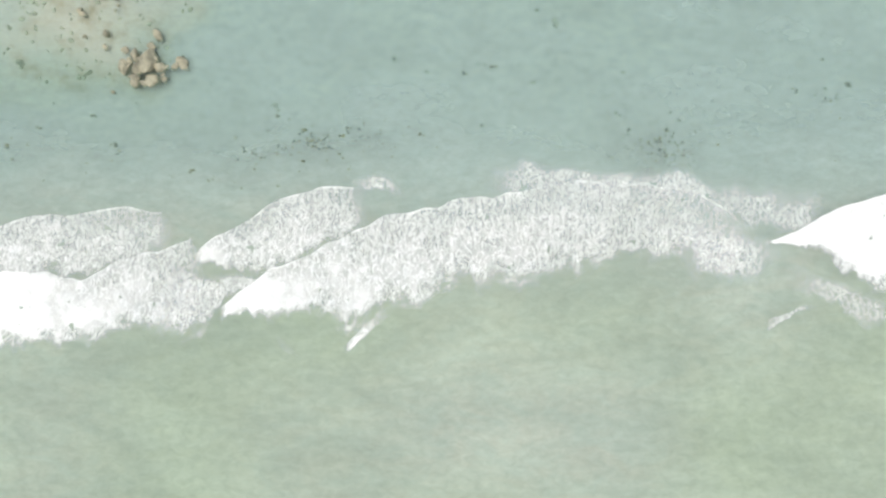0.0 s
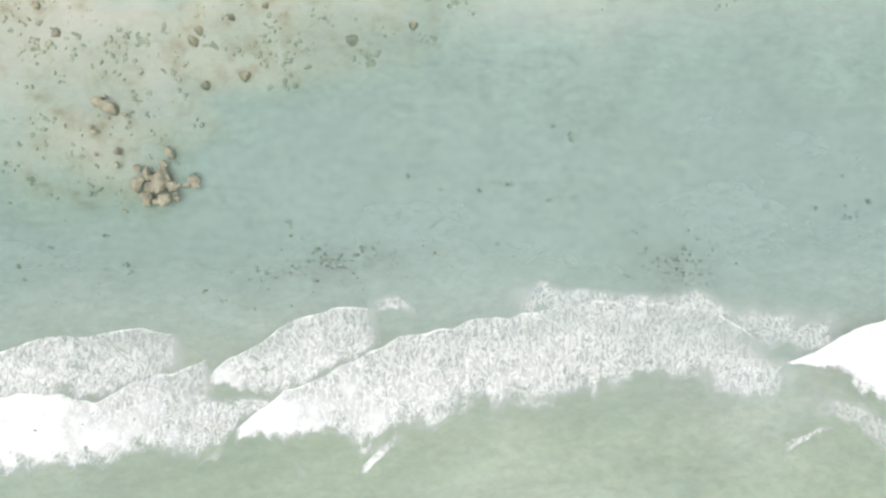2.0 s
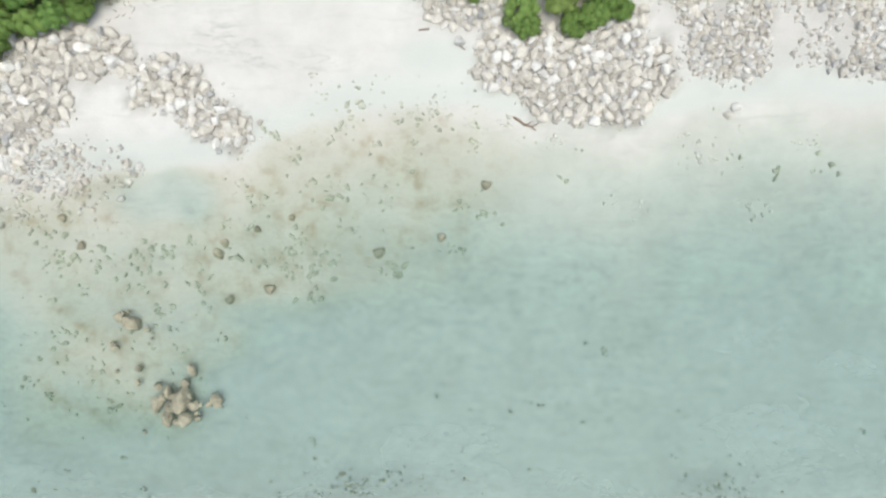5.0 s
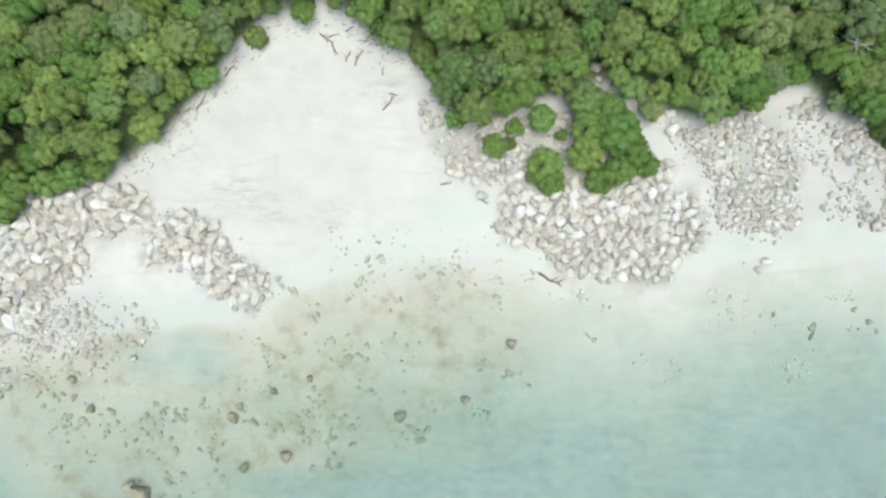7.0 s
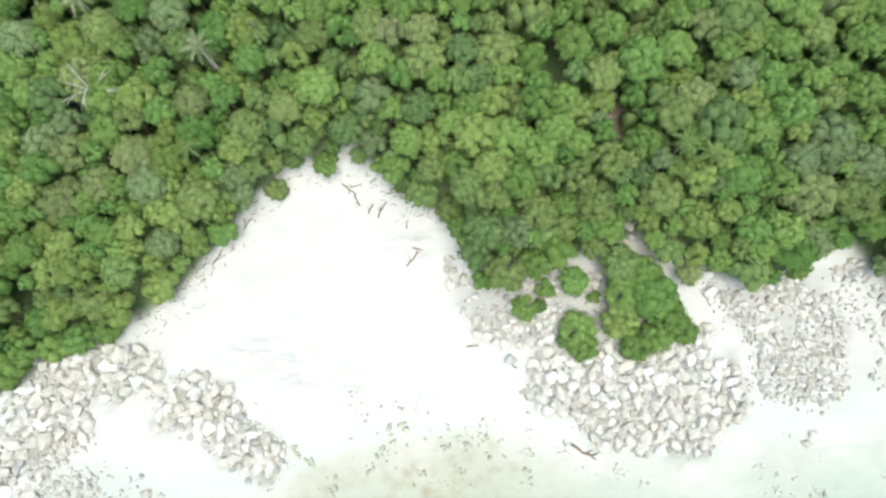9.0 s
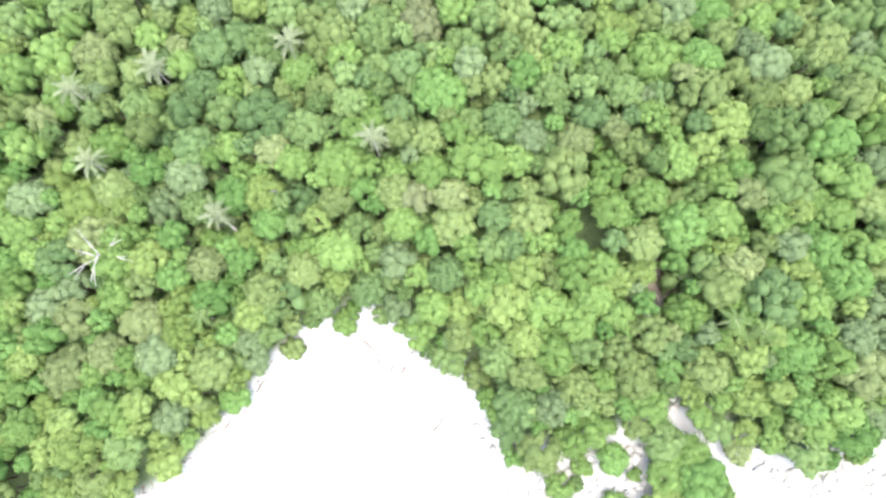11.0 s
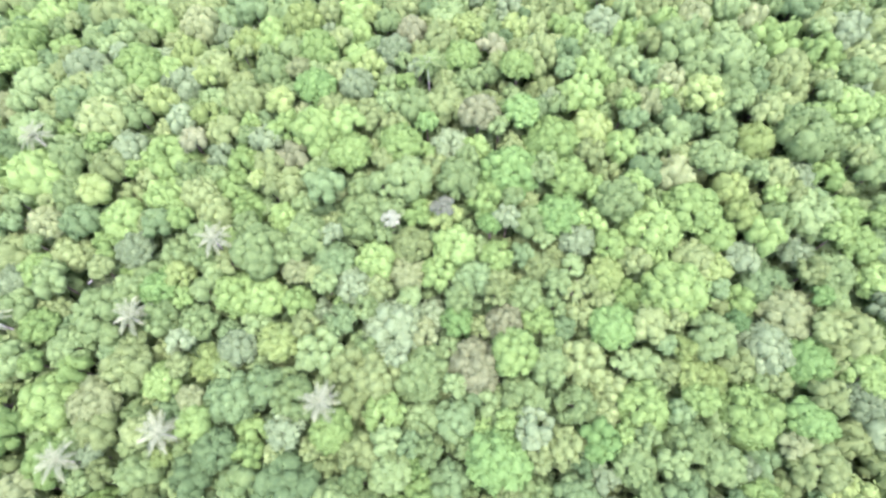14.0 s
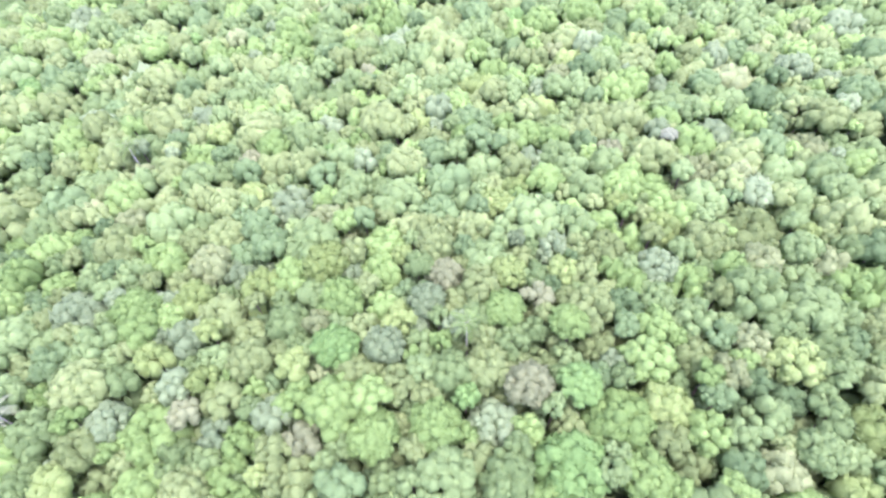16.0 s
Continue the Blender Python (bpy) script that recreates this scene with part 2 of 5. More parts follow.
# ---------------------------------------------------------------- mesh helpers
def mesh_of(name, verts, faces, mats, attrs=None, smooth=False, index=None):
    """A mesh of arrays: verts (n, 3), faces (m, k) of one or several k."""
    me = bpy.data.meshes.new(name)
    groups = faces if isinstance(faces, list) else [faces]
    groups = [np.asarray(g, np.int32) for g in groups if len(g)]
    loops = np.concatenate([g.ravel() for g in groups])
    counts = np.concatenate([np.full(len(g), g.shape[1], np.int32) for g in groups])
    me.vertices.add(len(verts))
    me.vertices.foreach_set("co", np.asarray(verts, np.float32).ravel())
    me.loops.add(len(loops))
    me.loops.foreach_set("vertex_index", loops)
    me.polygons.add(len(counts))
    me.polygons.foreach_set("loop_start", np.concatenate([[0], np.cumsum(counts)[:-1]]).astype(np.int32))
    me.polygons.foreach_set("use_smooth", np.full(len(counts), smooth))
    if index is not None:
        me.polygons.foreach_set("material_index", np.asarray(index, np.int32))
    for key, values in (attrs or {}).items():
        a = me.attributes.new(key, "FLOAT", "POINT")
        a.data.foreach_set("value", np.asarray(values, np.float32))
    for m in mats:
        me.materials.append(m)
    me.update(calc_edges=True)
    return me


def part(name, me, parent, label=""):
    ob = new(name, me)
    ob.parent = parent
    return tagged(ob, label)


def thing(name, label, category, group=""):
    ob = new(name)
    ob.empty_display_size = 0.3
    return tagged(ob, label, category, group)


def ico(sub):
    bm = bmesh.new()
    bmesh.ops.create_icosphere(bm, subdivisions=sub, radius=1)
    v = np.array([x.co for x in bm.verts])
    f = np.array([[w.index for w in x.verts] for x in bm.faces])
    bm.free()
    return v, f


ICO1, ICO2, ICO3 = ico(1), ico(2), ico(3)


def tube(points, radii, sides=6):
    """A tapered tube along points, closed at its tip."""
    pts, vs, fs = [Vector(p) for p in points], [], []
    for i, p in enumerate(pts):
        d = (pts[min(i + 1, len(pts) - 1)] - pts[max(i - 1, 0)]).normalized()
        a = d.orthogonal().normalized()
        b = d.cross(a)
        for k in range(sides):
            w = 2 * math.pi * k / sides
            vs.append(p + (a * math.cos(w) + b * math.sin(w)) * radii[i])
    for i in range(len(pts) - 1):
        for k in range(sides):
            k2 = (k + 1) % sides
            fs.append((i * sides + k, i * sides + k2, (i + 1) * sides + k2, (i + 1) * sides + k))
    return np.array(vs), np.array(fs)


def joined(pieces):
    """Several (verts, faces) as one."""
    vs, fs, o = [], [], 0
    for v, f in pieces:
        vs.append(v), fs.append(f + o)
        o += len(v)
    return np.concatenate(vs), np.concatenate(fs)


def value_noise(x, y, scale, seed=0):
    """Smooth noise from -1 to 1 on arrays."""
    x, y = np.asarray(x, float) / scale + seed * 17.3, np.asarray(y, float) / scale + seed * 31.7
    i, j = np.floor(x), np.floor(y)
    u, v = x - i, y - j
    u, v = u * u * (3 - 2 * u), v * v * (3 - 2 * v)

    def h(a, b):
        s = np.sin(a * 127.1 + b * 311.7) * 43758.5453
        return s - np.floor(s)
    return 2 * ((h(i, j) * (1 - u) + h(i + 1, j) * u) * (1 - v) + (h(i, j + 1) * (1 - u) + h(i + 1, j + 1) * u) * v) - 1


def step(a, b, x):
    t = np.clip((np.asarray(x, float) - a) / (b - a), 0, 1)
    return t * t * (3 - 2 * t)


def inside(poly, x, y):
    """Whether points lie in a polygon."""
    x, y, r = np.asarray(x, float), np.asarray(y, float), False
    for (ax, ay), (bx, by) in zip(poly, poly[1:] + poly[:1]):
        r = r ^ (((ay > y) != (by > y)) & (x < (bx - ax) * (y - ay) / (by - ay + 1e-9) + ax))
    return r


# ---------------------------------------------------------------- the lie of the land
SHORE_X, SHORE_Y = [-120, -95, -72, -60, -46, -39, -30, -20, -10, -4, 6, 21, 28, 44, 57, 90], [66, 67, 70, 71, 74, 76, 80, 82, 83.5, 84.5, 80.5, 79, 82, 85, 84, 86]
EDGE_X = [-120, -95, -82, -74, -66, -55, -50, -46, -41, -32, -26, -23, -16, -14, -11, -5, 3, 12, 22, 26, 34, 37, 45, 50, 57, 95]
EDGE_Y = [80, 83, 86, 90.5, 94, 103, 110, 114, 119.5, 122, 119, 114.5, 113, 106, 103, 102, 105, 108, 105, 102.6, 103, 106.5, 108, 102.5, 101.5, 101]
RISE_Y = [-9999, 86, 100, 110, 120, 128, 135, 141, 150, 160, 165, 172, 180, 195, 210, 225, 260, 300, 400, 9999]
RISE_Z = [0, 0, 0.2, 0.6, 1.6, 3.0, 5.0, 7.4, 9.8, 11.0, 11.6, 12.7, 15.0, 18.0, 18.8, 19.0, 20.0, 21.0, 23.0, 25.0]


def shore(x, y=0):
    return np.interp(x, SHORE_X, SHORE_Y) + 1.0 * value_noise(x, y, 7, 3)


def edge(x):
    return np.interp(x, EDGE_X, EDGE_Y) + 0.8 * value_noise(x, 0, 5, 4)


def land(x, y):
    x, y = np.asarray(x, float), np.asarray(y, float)
    d, width = y - shore(x, y), np.maximum(edge(x) - shore(x, y), 5)
    pool = 0.32 * step(1.5, 0.3, np.hypot((x + 53 + 4 * value_noise(x, y, 6, 17)) / 10, (y - 66 + 3 * value_noise(x, y, 5, 18)) / 4.6))
    sea = -pool - 0.034 * np.minimum(-d, 90) - 0.02 * np.clip(-d - 90, 0, 800) + 0.10 * value_noise(x, y, 6, 1) - 0.1
    beach = 2.3 * np.clip(d / width, 0, 1.2) ** 0.85 + 0.05 * value_noise(x, y, 4, 2)
    z = np.where(d < 0, sea * step(0, 3, -d), beach * step(0, 2.5, d))
    return z + np.interp(y, RISE_Y, RISE_Z) * step(-4, 3, y - edge(x)) + 0.5 * value_noise(x, y, 13, 5) * step(2, 9, y - edge(x))


ROCKY = []  # outline, boulders, their radii, loose stones, their radii
ROCKY.append(([(-59, 87), (-53, 88), (-45, 82.5), (-39, 78), (-40, 74), (-46, 74), (-53, 79.5), (-59, 80.5)], 64, (0.65, 1.8), 300, (0.3, 0.8)))
ROCKY.append(([(-84, 86), (-72, 92), (-63, 92), (-58, 88.5), (-60, 85.5), (-70, 84.5), (-68, 79), (-74, 73), (-78, 68), (-84, 68)], 84, (0.65, 1.9), 400, (0.3, 0.8)))
ROCKY.append(([(-84, 73), (-68, 77), (-57, 70), (-63, 63), (-84, 59)], 26, (0.4, 1.1), 200, (0.2, 0.6)))
ROCKY.append(([(-16.5, 107), (-11, 103), (-5, 103), (8, 104), (12, 96), (0.5, 92.5), (-4, 93.5), (-12, 95), (-16, 101)], 44, (0.5, 1.4), 260, (0.22, 0.6)))
ROCKY.append(([(-3.5, 91.5), (11, 94), (23, 97), (27.5, 84), (23.5, 79), (11.5, 78), (5.5, 80.5), (-4, 85.5)], 118, (0.7, 1.75), 480, (0.3, 0.8)))
ROCKY.append(([(22, 103), (45, 107), (63, 101), (67, 95), (70, 90), (62, 86.5), (46, 86.5), (41.5, 84), (33, 86), (28.5, 84.5), (27, 93), (24, 98)], 110, (0.45, 1.2), 900, (0.18, 0.5)))
ROCKY.append(([(25, 101), (31, 102.5), (37, 104), (43, 101), (43, 88), (37, 85), (31, 85.5), (30, 93)], 70, (0.5, 1.15), 560, (0.22, 0.6)))
ROCKY.append(([(49, 99.5), (56, 100.5), (61, 97), (60, 88), (53, 87.5), (50, 92)], 36, (0.5, 1.2), 260, (0.22, 0.6)))

REEF_1 = [(-84, 78), (-37, 80), (-22, 84), (-4, 83), (4, 76), (-5, 56), (-32, 49), (-43, 46), (-66, 55), (-84, 53)]
REEF_2 = [(-76, 49), (-55, 47), (-41, 35), (-47, 26), (-56, 28), (-74, 33)]


def reef(x, y):
    wx, wy = x + 5 * value_noise(x, y, 9, 6), y + 5 * value_noise(x, y, 9, 7)
    total = 0.0
    for k in range(12):
        dx, dy = (1.5 + 0.55 * k) * math.cos(2.4 * k), (1.5 + 0.55 * k) * math.sin(2.4 * k)
        total = total + (inside(REEF_1, wx + dx, wy + dy) + 0.85 * inside(REEF_2, wx + dx, wy + dy)) / 12
    return np.clip(total, 0, 1) * step(0.6, 1.2, np.hypot((x + 53) / 9, (y - 65.5) / 4.4))


def axis(fine_a, fine_b, step_fine, mid_a, mid_b, far):
    a = np.arange(fine_a, fine_b + 0.01, step_fine)
    lo, hi = np.arange(mid_a, fine_a, 5.0), np.arange(fine_b + 5, mid_b, 5.0)
    return np.concatenate([[-far, -900, -500], lo, a, hi, [500, 900, far]])


def grid(xs, ys):
    X, Y = np.meshgrid(xs, ys)
    nx, ny = len(xs), len(ys)
    i = np.arange(nx * ny).reshape(ny, nx)
    f = np.stack([i[:-1, :-1], i[:-1, 1:], i[1:, 1:], i[1:, :-1]], -1).reshape(-1, 4)
    return X.ravel(), Y.ravel(), f


def build_ground():
    x, y, f = grid(axis(-110, 82, 1.0, -300, 300, 3000), axis(-45, 135, 1.0, -200, 480, 3000))
    z = land(x, y)
    e = y - edge(x)
    bare = step(1.4, 0.7, np.hypot((x - 9.0) / 4, (y - 125.5) / 8))
    litter = step(0.0, 3.0, e + 1.6 * value_noise(x, y, 3, 8))
    d = y - shore(x, y)
    wet = step(8.0, -1.0, d + 2.5 * value_noise(x, y, 12, 9)) * step(-4.0, -0.5, d)
    stony_shade = np.zeros_like(x)
    # pebbly ground; tightly packed fields get more of the painted gap shade
    for (poly, *_), level in zip(ROCKY, (0.7, 0.5, 0.08, 0.4, 0.75, 0.12, 0.35, 0.3)):
        wx, wy = x + 2.2 * value_noise(x, y, 4, 14), y + 2.2 * value_noise(x, y, 4, 15)
        near = sum(inside(poly, wx + dx, wy + dy) for dx, dy in ((1, 0), (-1, 0), (0, 1), (0, -1))) / 4
        stony_shade = np.maximum(stony_shade, near * level * (1 + 0.5 * value_noise(x, y, 6, 16)))
    damp = np.zeros_like(x)
    for cx, cy, rx, ry in ((-45, 91, 8, 5), (-39, 89, 6, 4), (-30, 88, 6, 3), (-22, 108, 5, 4), (-55, 98, 5, 3)):
        damp = np.maximum(damp, step(1.1, 0.2, np.hypot((x - cx) / rx, (y - cy) / ry)))
    wet = np.maximum(wet, step(1.2, 0.3, np.hypot((x + 10) / 9, (y - 88.5) / 4.5)))
    al = reef(x, y) * (z < 0.1)
    soft = np.clip(al * step(0.0, 0.4, -z) * (0.8 + 0.5 * step(58, 47, y) + 0.5 * value_noise(x, y, 3, 10)), 0, 1)
    ob = new("ground", mesh_of("ground", np.stack([x, y, z], 1), f, [M_GROUND], dict(litter=litter, bare=bare, stony_shade=stony_shade, damp=damp, wet=wet, algae=soft), True))
    tagged(ob, "pale sand beach and seabed running up into dark forest soil", "ground", kind="structure")


# Breaking waves: the shoreward front and the seaward tail of each, as x and y of a few bends.
WAVES = []
WAVES.append(dict(fx=[-36.5, -35.2, -33.4, -29.9, -28.2, -22.9, -19.3, -14.9, -10.5, -6.9, -1.6, 1.1, 7.3, 11.7, 15.3, 21.6, 29.6, 38.5, 43.8, 49.3],
         fy=[-5.4, -4.1, -2.9, -0.5, 0.9, 3.1, 4.8, 7.2, 9.7, 10.2, 11.2, 12.3, 13.2, 14.3, 14.8, 15.8, 15.5, 14.0, 11.4, 6.3],
         bx=[-36.4, -31.6, -28.0, -22.7, -19.2, -15.6, -11.2, -9.4, -5.0, -1.5, 3.0, 4.7, 7.4, 12.7, 17.2, 20.7, 25.1, 30.5, 34.0, 37.6, 42.0, 43.8, 45.6, 49.3],
         by=[-6.8, -6.9, -7.3, -5.7, -6.5, -8.3, -6.9, -5.1, -4.2, -2.6, -0.8, -2.3, -0.5, -0.6, 0.5, 1.4, 2.3, 3.3, 3.7, 2.5, -0.6, 0.3, 4.3, 5.9],
         full=[1.0, 0.92, 0.84, 0.78, 0.74, 0.7, 0.66, 0.56]))
WAVES.append(dict(fx=[-40.8, -39.3, -37.2, -33.6, -31.0, -27.5, -24.8, -21.3, -18.6, -15.9, -11.4], fy=[2.9, 4.3, 6.1, 7.9, 9.5, 12.0, 12.9, 14.1, 14.5, 14.3, 13.0],
         bx=[-40.8, -37.1, -32.6, -28.2, -24.6, -19.3, -14.0, -11.4], by=[2.5, 1.8, 0.2, 0.6, 2.3, 4.7, 7.7, 10.4], full=[0.98, 0.84, 0.78, 0.75, 0.7, 0.5]))
WAVES.append(dict(fx=[-110, -83.4, -72.8, -69.3, -65.7, -59.5, -50.6, -45.3, -42.1], fy=[-4, 2.9, 6.6, 7.9, 8.7, 9.2, 10.8, 9.7, 6.9],
         bx=[-110, -83.2, -72.6, -63.7, -54.8, -46.0, -42.1], by=[-8, -1.4, -1.5, -1.4, -0.2, 2.9, 4.8], full=[1.0, 0.96, 0.86, 0.76, 0.7, 0.55]))
WAVES.append(dict(fx=[-110, -83.2, -72.6, -63.7, -58.3, -54.8, -50.4, -46.0, -41.0, -39.8, -37.9, -36.7], fy=[-9, -1.0, 0.0, -0.4, -1.7, 0.4, 2.7, 4.0, 6.0, 3.4, -1.0, -5.4],
         bx=[-110, -82.7, -72.2, -66.9, -61.6, -54.5, -49.2, -43.9, -38.6, -36.7], by=[-19, -13.8, -12.0, -12.1, -11.4, -10.0, -9.2, -9.2, -9.7, -7.9], full=[1.06, 1.06, 1.06, 1.02, 0.95, 0.84, 0.6]))
WAVES.append(dict(fx=[-49, -42, -38.9, -35.3, -28.1, -22.9, -20], fy=[0.5, 3.0, 2.6, 2.0, 0.4, 2.9, 4.0], bx=[-49, -38.6, -35.2, -29.9, -22.9, -20], by=[-9.8, -9.4, -4.2, -1.2, 2.2, 3.4], full=[0.85, 0.8, 0.72, 0.66, 0.6], line=0))
WAVES.append(dict(fx=[49.6, 51.8, 54.5, 58.1, 60.8, 64.4, 66.9, 78.7, 100], fy=[6.2, 7.0, 8.0, 10.2, 12.0, 13.1, 14.0, 18.0, 22],
         bx=[49.6, 55.4, 59.8, 62.4, 66.7, 78.4, 100], by=[5.9, 5.7, 4.3, 0.8, -1.2, -2.4, 0], full=[1.05, 1.08, 1.08, 1.05, 1.0], torn=0.5))
WAVES.append(dict(fx=[3.0, 7.2, 11.7, 16.2, 21.5, 29.6, 38.5, 47.4, 51.9, 61.0], fy=[17.0, 19.5, 20.0, 18.2, 18.3, 17.9, 18.5, 17.2, 15.9, 15.1],
         bx=[3.0, 11.7, 21.6, 29.6, 38.5, 44.7, 51.8, 61.0], by=[12.8, 13.8, 14.6, 14.0, 12.0, 8.5, 6.5, 9.7], full=[0.5, 0.62, 0.6, 0.58, 0.62, 0.62, 0.5], line=0))
WAVES.append(dict(fx=[33, 40, 46, 54], fy=[14.0, 13.0, 10.0, 7.0], bx=[33, 40, 46, 54], by=[2.5, -0.5, 0.0, 3.0], full=[0.5, 0.66, 0.66, 0.55], line=0))
WAVES.append(dict(fx=[-19, -15, -11, -8.5, -6], fy=[14.6, 16.6, 17.2, 15.4, 13], bx=[-19, -12, -6], by=[12.6, 12.6, 11], full=[0.55, 0.75, 0.55], line=0))
WAVES.append(dict(fx=[50, 56, 64, 72], fy=[3.6, 3.4, -0.4, -2.0], bx=[50, 58, 66, 72], by=[-2.6, -3.6, -6.2, -7], full=[0.4, 0.54, 0.54, 0.45], line=0))
WAVES.append(dict(fx=[-16.8, -14.7, -12.1, -8.5], fy=[-11.5, -9.6, -7.0, -5.0], bx=[-16.8, -14.7, -12.0, -8.5], by=[-12.3, -10.7, -8.1, -5.7], full=[0.95, 0.9, 0.85, 0.7], torn=0.25))
WAVES.append(dict(fx=[-29.5, -28.0, -26.2, -23.9, -22.2], fy=[-7.0, -7.4, -8.8, -11.0, -13.2], bx=[-29.5, -28.0, -26.2, -23.9, -22.2], by=[-8.4, -9.4, -11.6, -13.7, -15.0], full=[0.7, 0.74, 0.76, 0.6], line=0))
WAVES.append(dict(fx=[49.2, 50.4, 51.6, 54.4, 60], fy=[-7.2, -5.9, -5.7, -4.3, -3.5], bx=[49.2, 50.4, 51.6, 54.4, 60], by=[-8.0, -7.6, -6.5, -4.8, -3.9], full=[0.7, 0.66, 0.5, 0.45], torn=0.2))


def sea(x, y):
    """The height of the water: a low swell, and a roll behind each breaking front."""
    z = 0.03 * value_noise(x, y, 5, 11) + 0.02 * value_noise(x, y, 1.8, 12)
    for w in WAVES:
        f = np.interp(x, w["fx"], w["fy"])
        ends = step(w["fx"][0], w["fx"][0] + 4, x) * step(w["fx"][-1], w["fx"][-1] - 4, x)
        z = z + 0.05 * w.get("line", 1) * ends * np.where(y < f, np.exp(-((y - f + 0.9) / 2.4) ** 2), np.exp(-((y - f + 0.9) / 1.0) ** 2))
    return z * step(0.5, 8, shore(x, y) - y)


def build_water():
    x, y, f = grid(axis(-110, 82, 1.0, -300, 300, 3000), np.concatenate([[-3000, -900, -400, -200], np.arange(-100, -40, 5.0), np.arange(-40, 96, 1.0)]))
    shoal = reef(x, y) * (0.3 + 0.7 * step(58, 47, y))
    depth = np.maximum(-land(x, y), 0) * (1 - 0.64 * shoal)
    deep = step(0.1, 2.8, depth) * 0.85 + step(26, 12, y) * 0.3 + step(6, -16, y) * 0.25
    deep = deep - reef(x, y) * 0.16 - shoal * 0.3
    green = step(32, -12, y) * (0.75 + 0.3 * value_noise(x, y, 22, 13))
    ob = new("water", mesh_of("water", np.stack([x, y, sea(x, y)], 1), f, [M_WATER], dict(deep=np.maximum(deep, 0), depth=step(0, 1.2, depth), rim=step(0, 0.4, depth), green=np.clip(green, 0, 1)), True))
    tagged(ob, "milky turquoise shallow sea water, calm and translucent", "sea", kind="structure")


def build_wave(w, n):
    """One breaking wave: its foam lies on the roll of the water, thick at the front and torn at the tail."""
    x0, x1 = w["fx"][0], w["fx"][-1]
    xs, vs = np.arange(x0, x1 + 0.01, 0.5), 1 - np.linspace(1, 0, 48) ** 1.5
    U, V = np.meshgrid(xs, vs)
    F = np.interp(U, w["fx"], w["fy"]) + 0.35 * value_noise(U, 0, 2.2, 20 + n) + 0.4 * value_noise(U, 0, 6, 21 + n)
    torn = w.get("torn", 1.0)
    B = np.interp(U, w["bx"], w["by"]) + torn * (1.3 * value_noise(U, 0, 3.1, 22 + n) + 0.6 * value_noise(U, 0, 1.1, 23 + n))
    B = np.minimum(B - 0.5 * torn * step(x0, x0 + 8, U) * step(x1, x1 - 8, U), F - 0.3)
    Y = B + (F - B) * V
    full = np.interp(U, np.linspace(x0, x1, len(w["full"])), w["full"])
    back, width = F - Y, F - B
    lip = w.get("line", 1)
    # torn clots along the tail, denser again just before it
    dens = full * step(-0.04, 0.26, V + 0.10 * value_noise(U, Y, 1.7, 24 + n) + 0.07 * value_noise(U, Y, 0.7, 31 + n))
    dens = dens + 0.09 * value_noise(U, Y, 4, 25 + n) + 0.05 * value_noise(U, Y, 1.5, 30 + n) + 0.04 * step(0.7, 0.3, V) * (full > 0.7)
    if lip:  # a thin milky sheet behind the lip, then the torn foam
        dens = dens * (1 - 0.15 * step(0.42 * width, 0.12 * width, back + 0.6 * value_noise(U, Y, 3, 32 + n)) * step(1.0, 0.8, full))
    line = np.minimum((0.40 + 0.58 * full) * (1 + 0.3 * value_noise(U, 0, 2.5, 29 + n)), 1.02)
    dens = np.maximum(dens, lip * line * step(0.5, 0.2, back + 0.12 * value_noise(U, Y, 1.3, 28 + n)) * step(x1, x1 - 6, U))
    dens = dens * step(0, 0.03, 1 - V + 0.02) * step(x0 - 0.1, x0 + 1.5, U) * step(x1, x1 - 5, U)
    if not lip:
        dens = dens * step(0.0, 0.45, 1 - V + 0.15 * value_noise(U, Y, 3, 27 + n)) * step(x0, x0 + 8, U)
    Z = sea(U, Y) + 0.04 + 0.10 * np.clip(dens, 0, 1) * step(2.6, 0.5, back) + 0.05 * value_noise(U, Y, 0.9, 26)
    i = np.arange(U.size).reshape(U.shape)
    f = np.stack([i[:-1, :-1], i[:-1, 1:], i[1:, 1:], i[1:, :-1]], -1).reshape(-1, 4)
    ob = new("breaking_wave", mesh_of("breaking_wave", np.stack([U, Y, Z], -1).reshape(-1, 3), f, [M_FOAM], dict(dens=dens.ravel()), True))
    tagged(ob, "white foaming wave breaking on the shallow green sea", "wave", "waves along the shore", kind="stuff")


build_ground()
build_water()
for number, wave in enumerate(WAVES):
    build_wave(wave, number)


# ---------------------------------------------------------------- boulders and stones
def boulder_shape(seed, base):
    """An angular granite block: a ball cut by planes and roughened."""
    r = np.random.RandomState(seed)
    v = base[0] * np.array([1, r.uniform(0.55, 0.9), r.uniform(0.5, 0.75)])
    for _ in range(13):
        n = r.normal(size=3)
        n /= np.linalg.norm(n)
        d = r.uniform(0.36, 0.62)
        over = np.maximum(v @ n - d, 0)
        v = v - over[:, None] * n * 0.92
    v = v * (1 + 0.04 * r.normal(size=(len(v), 1)))
    return v / np.abs(v[:, :2]).max(), base[1]


ROCK_SHAPES = [boulder_shape(100 + k, ICO3) for k in range(14)]
STONE_SHAPES = [boulder_shape(200 + k, ICO2) for k in range(10)]
PEBBLE_SHAPES = [boulder_shape(220 + k, ICO1) for k in range(10)]
ROCK_MESH = [[mesh_of("boulder", v, f, [m]) for v, f in ROCK_SHAPES] for m in (M_ROCK, M_ROCK_GREY, M_ROCK_PALE, M_REEF)]
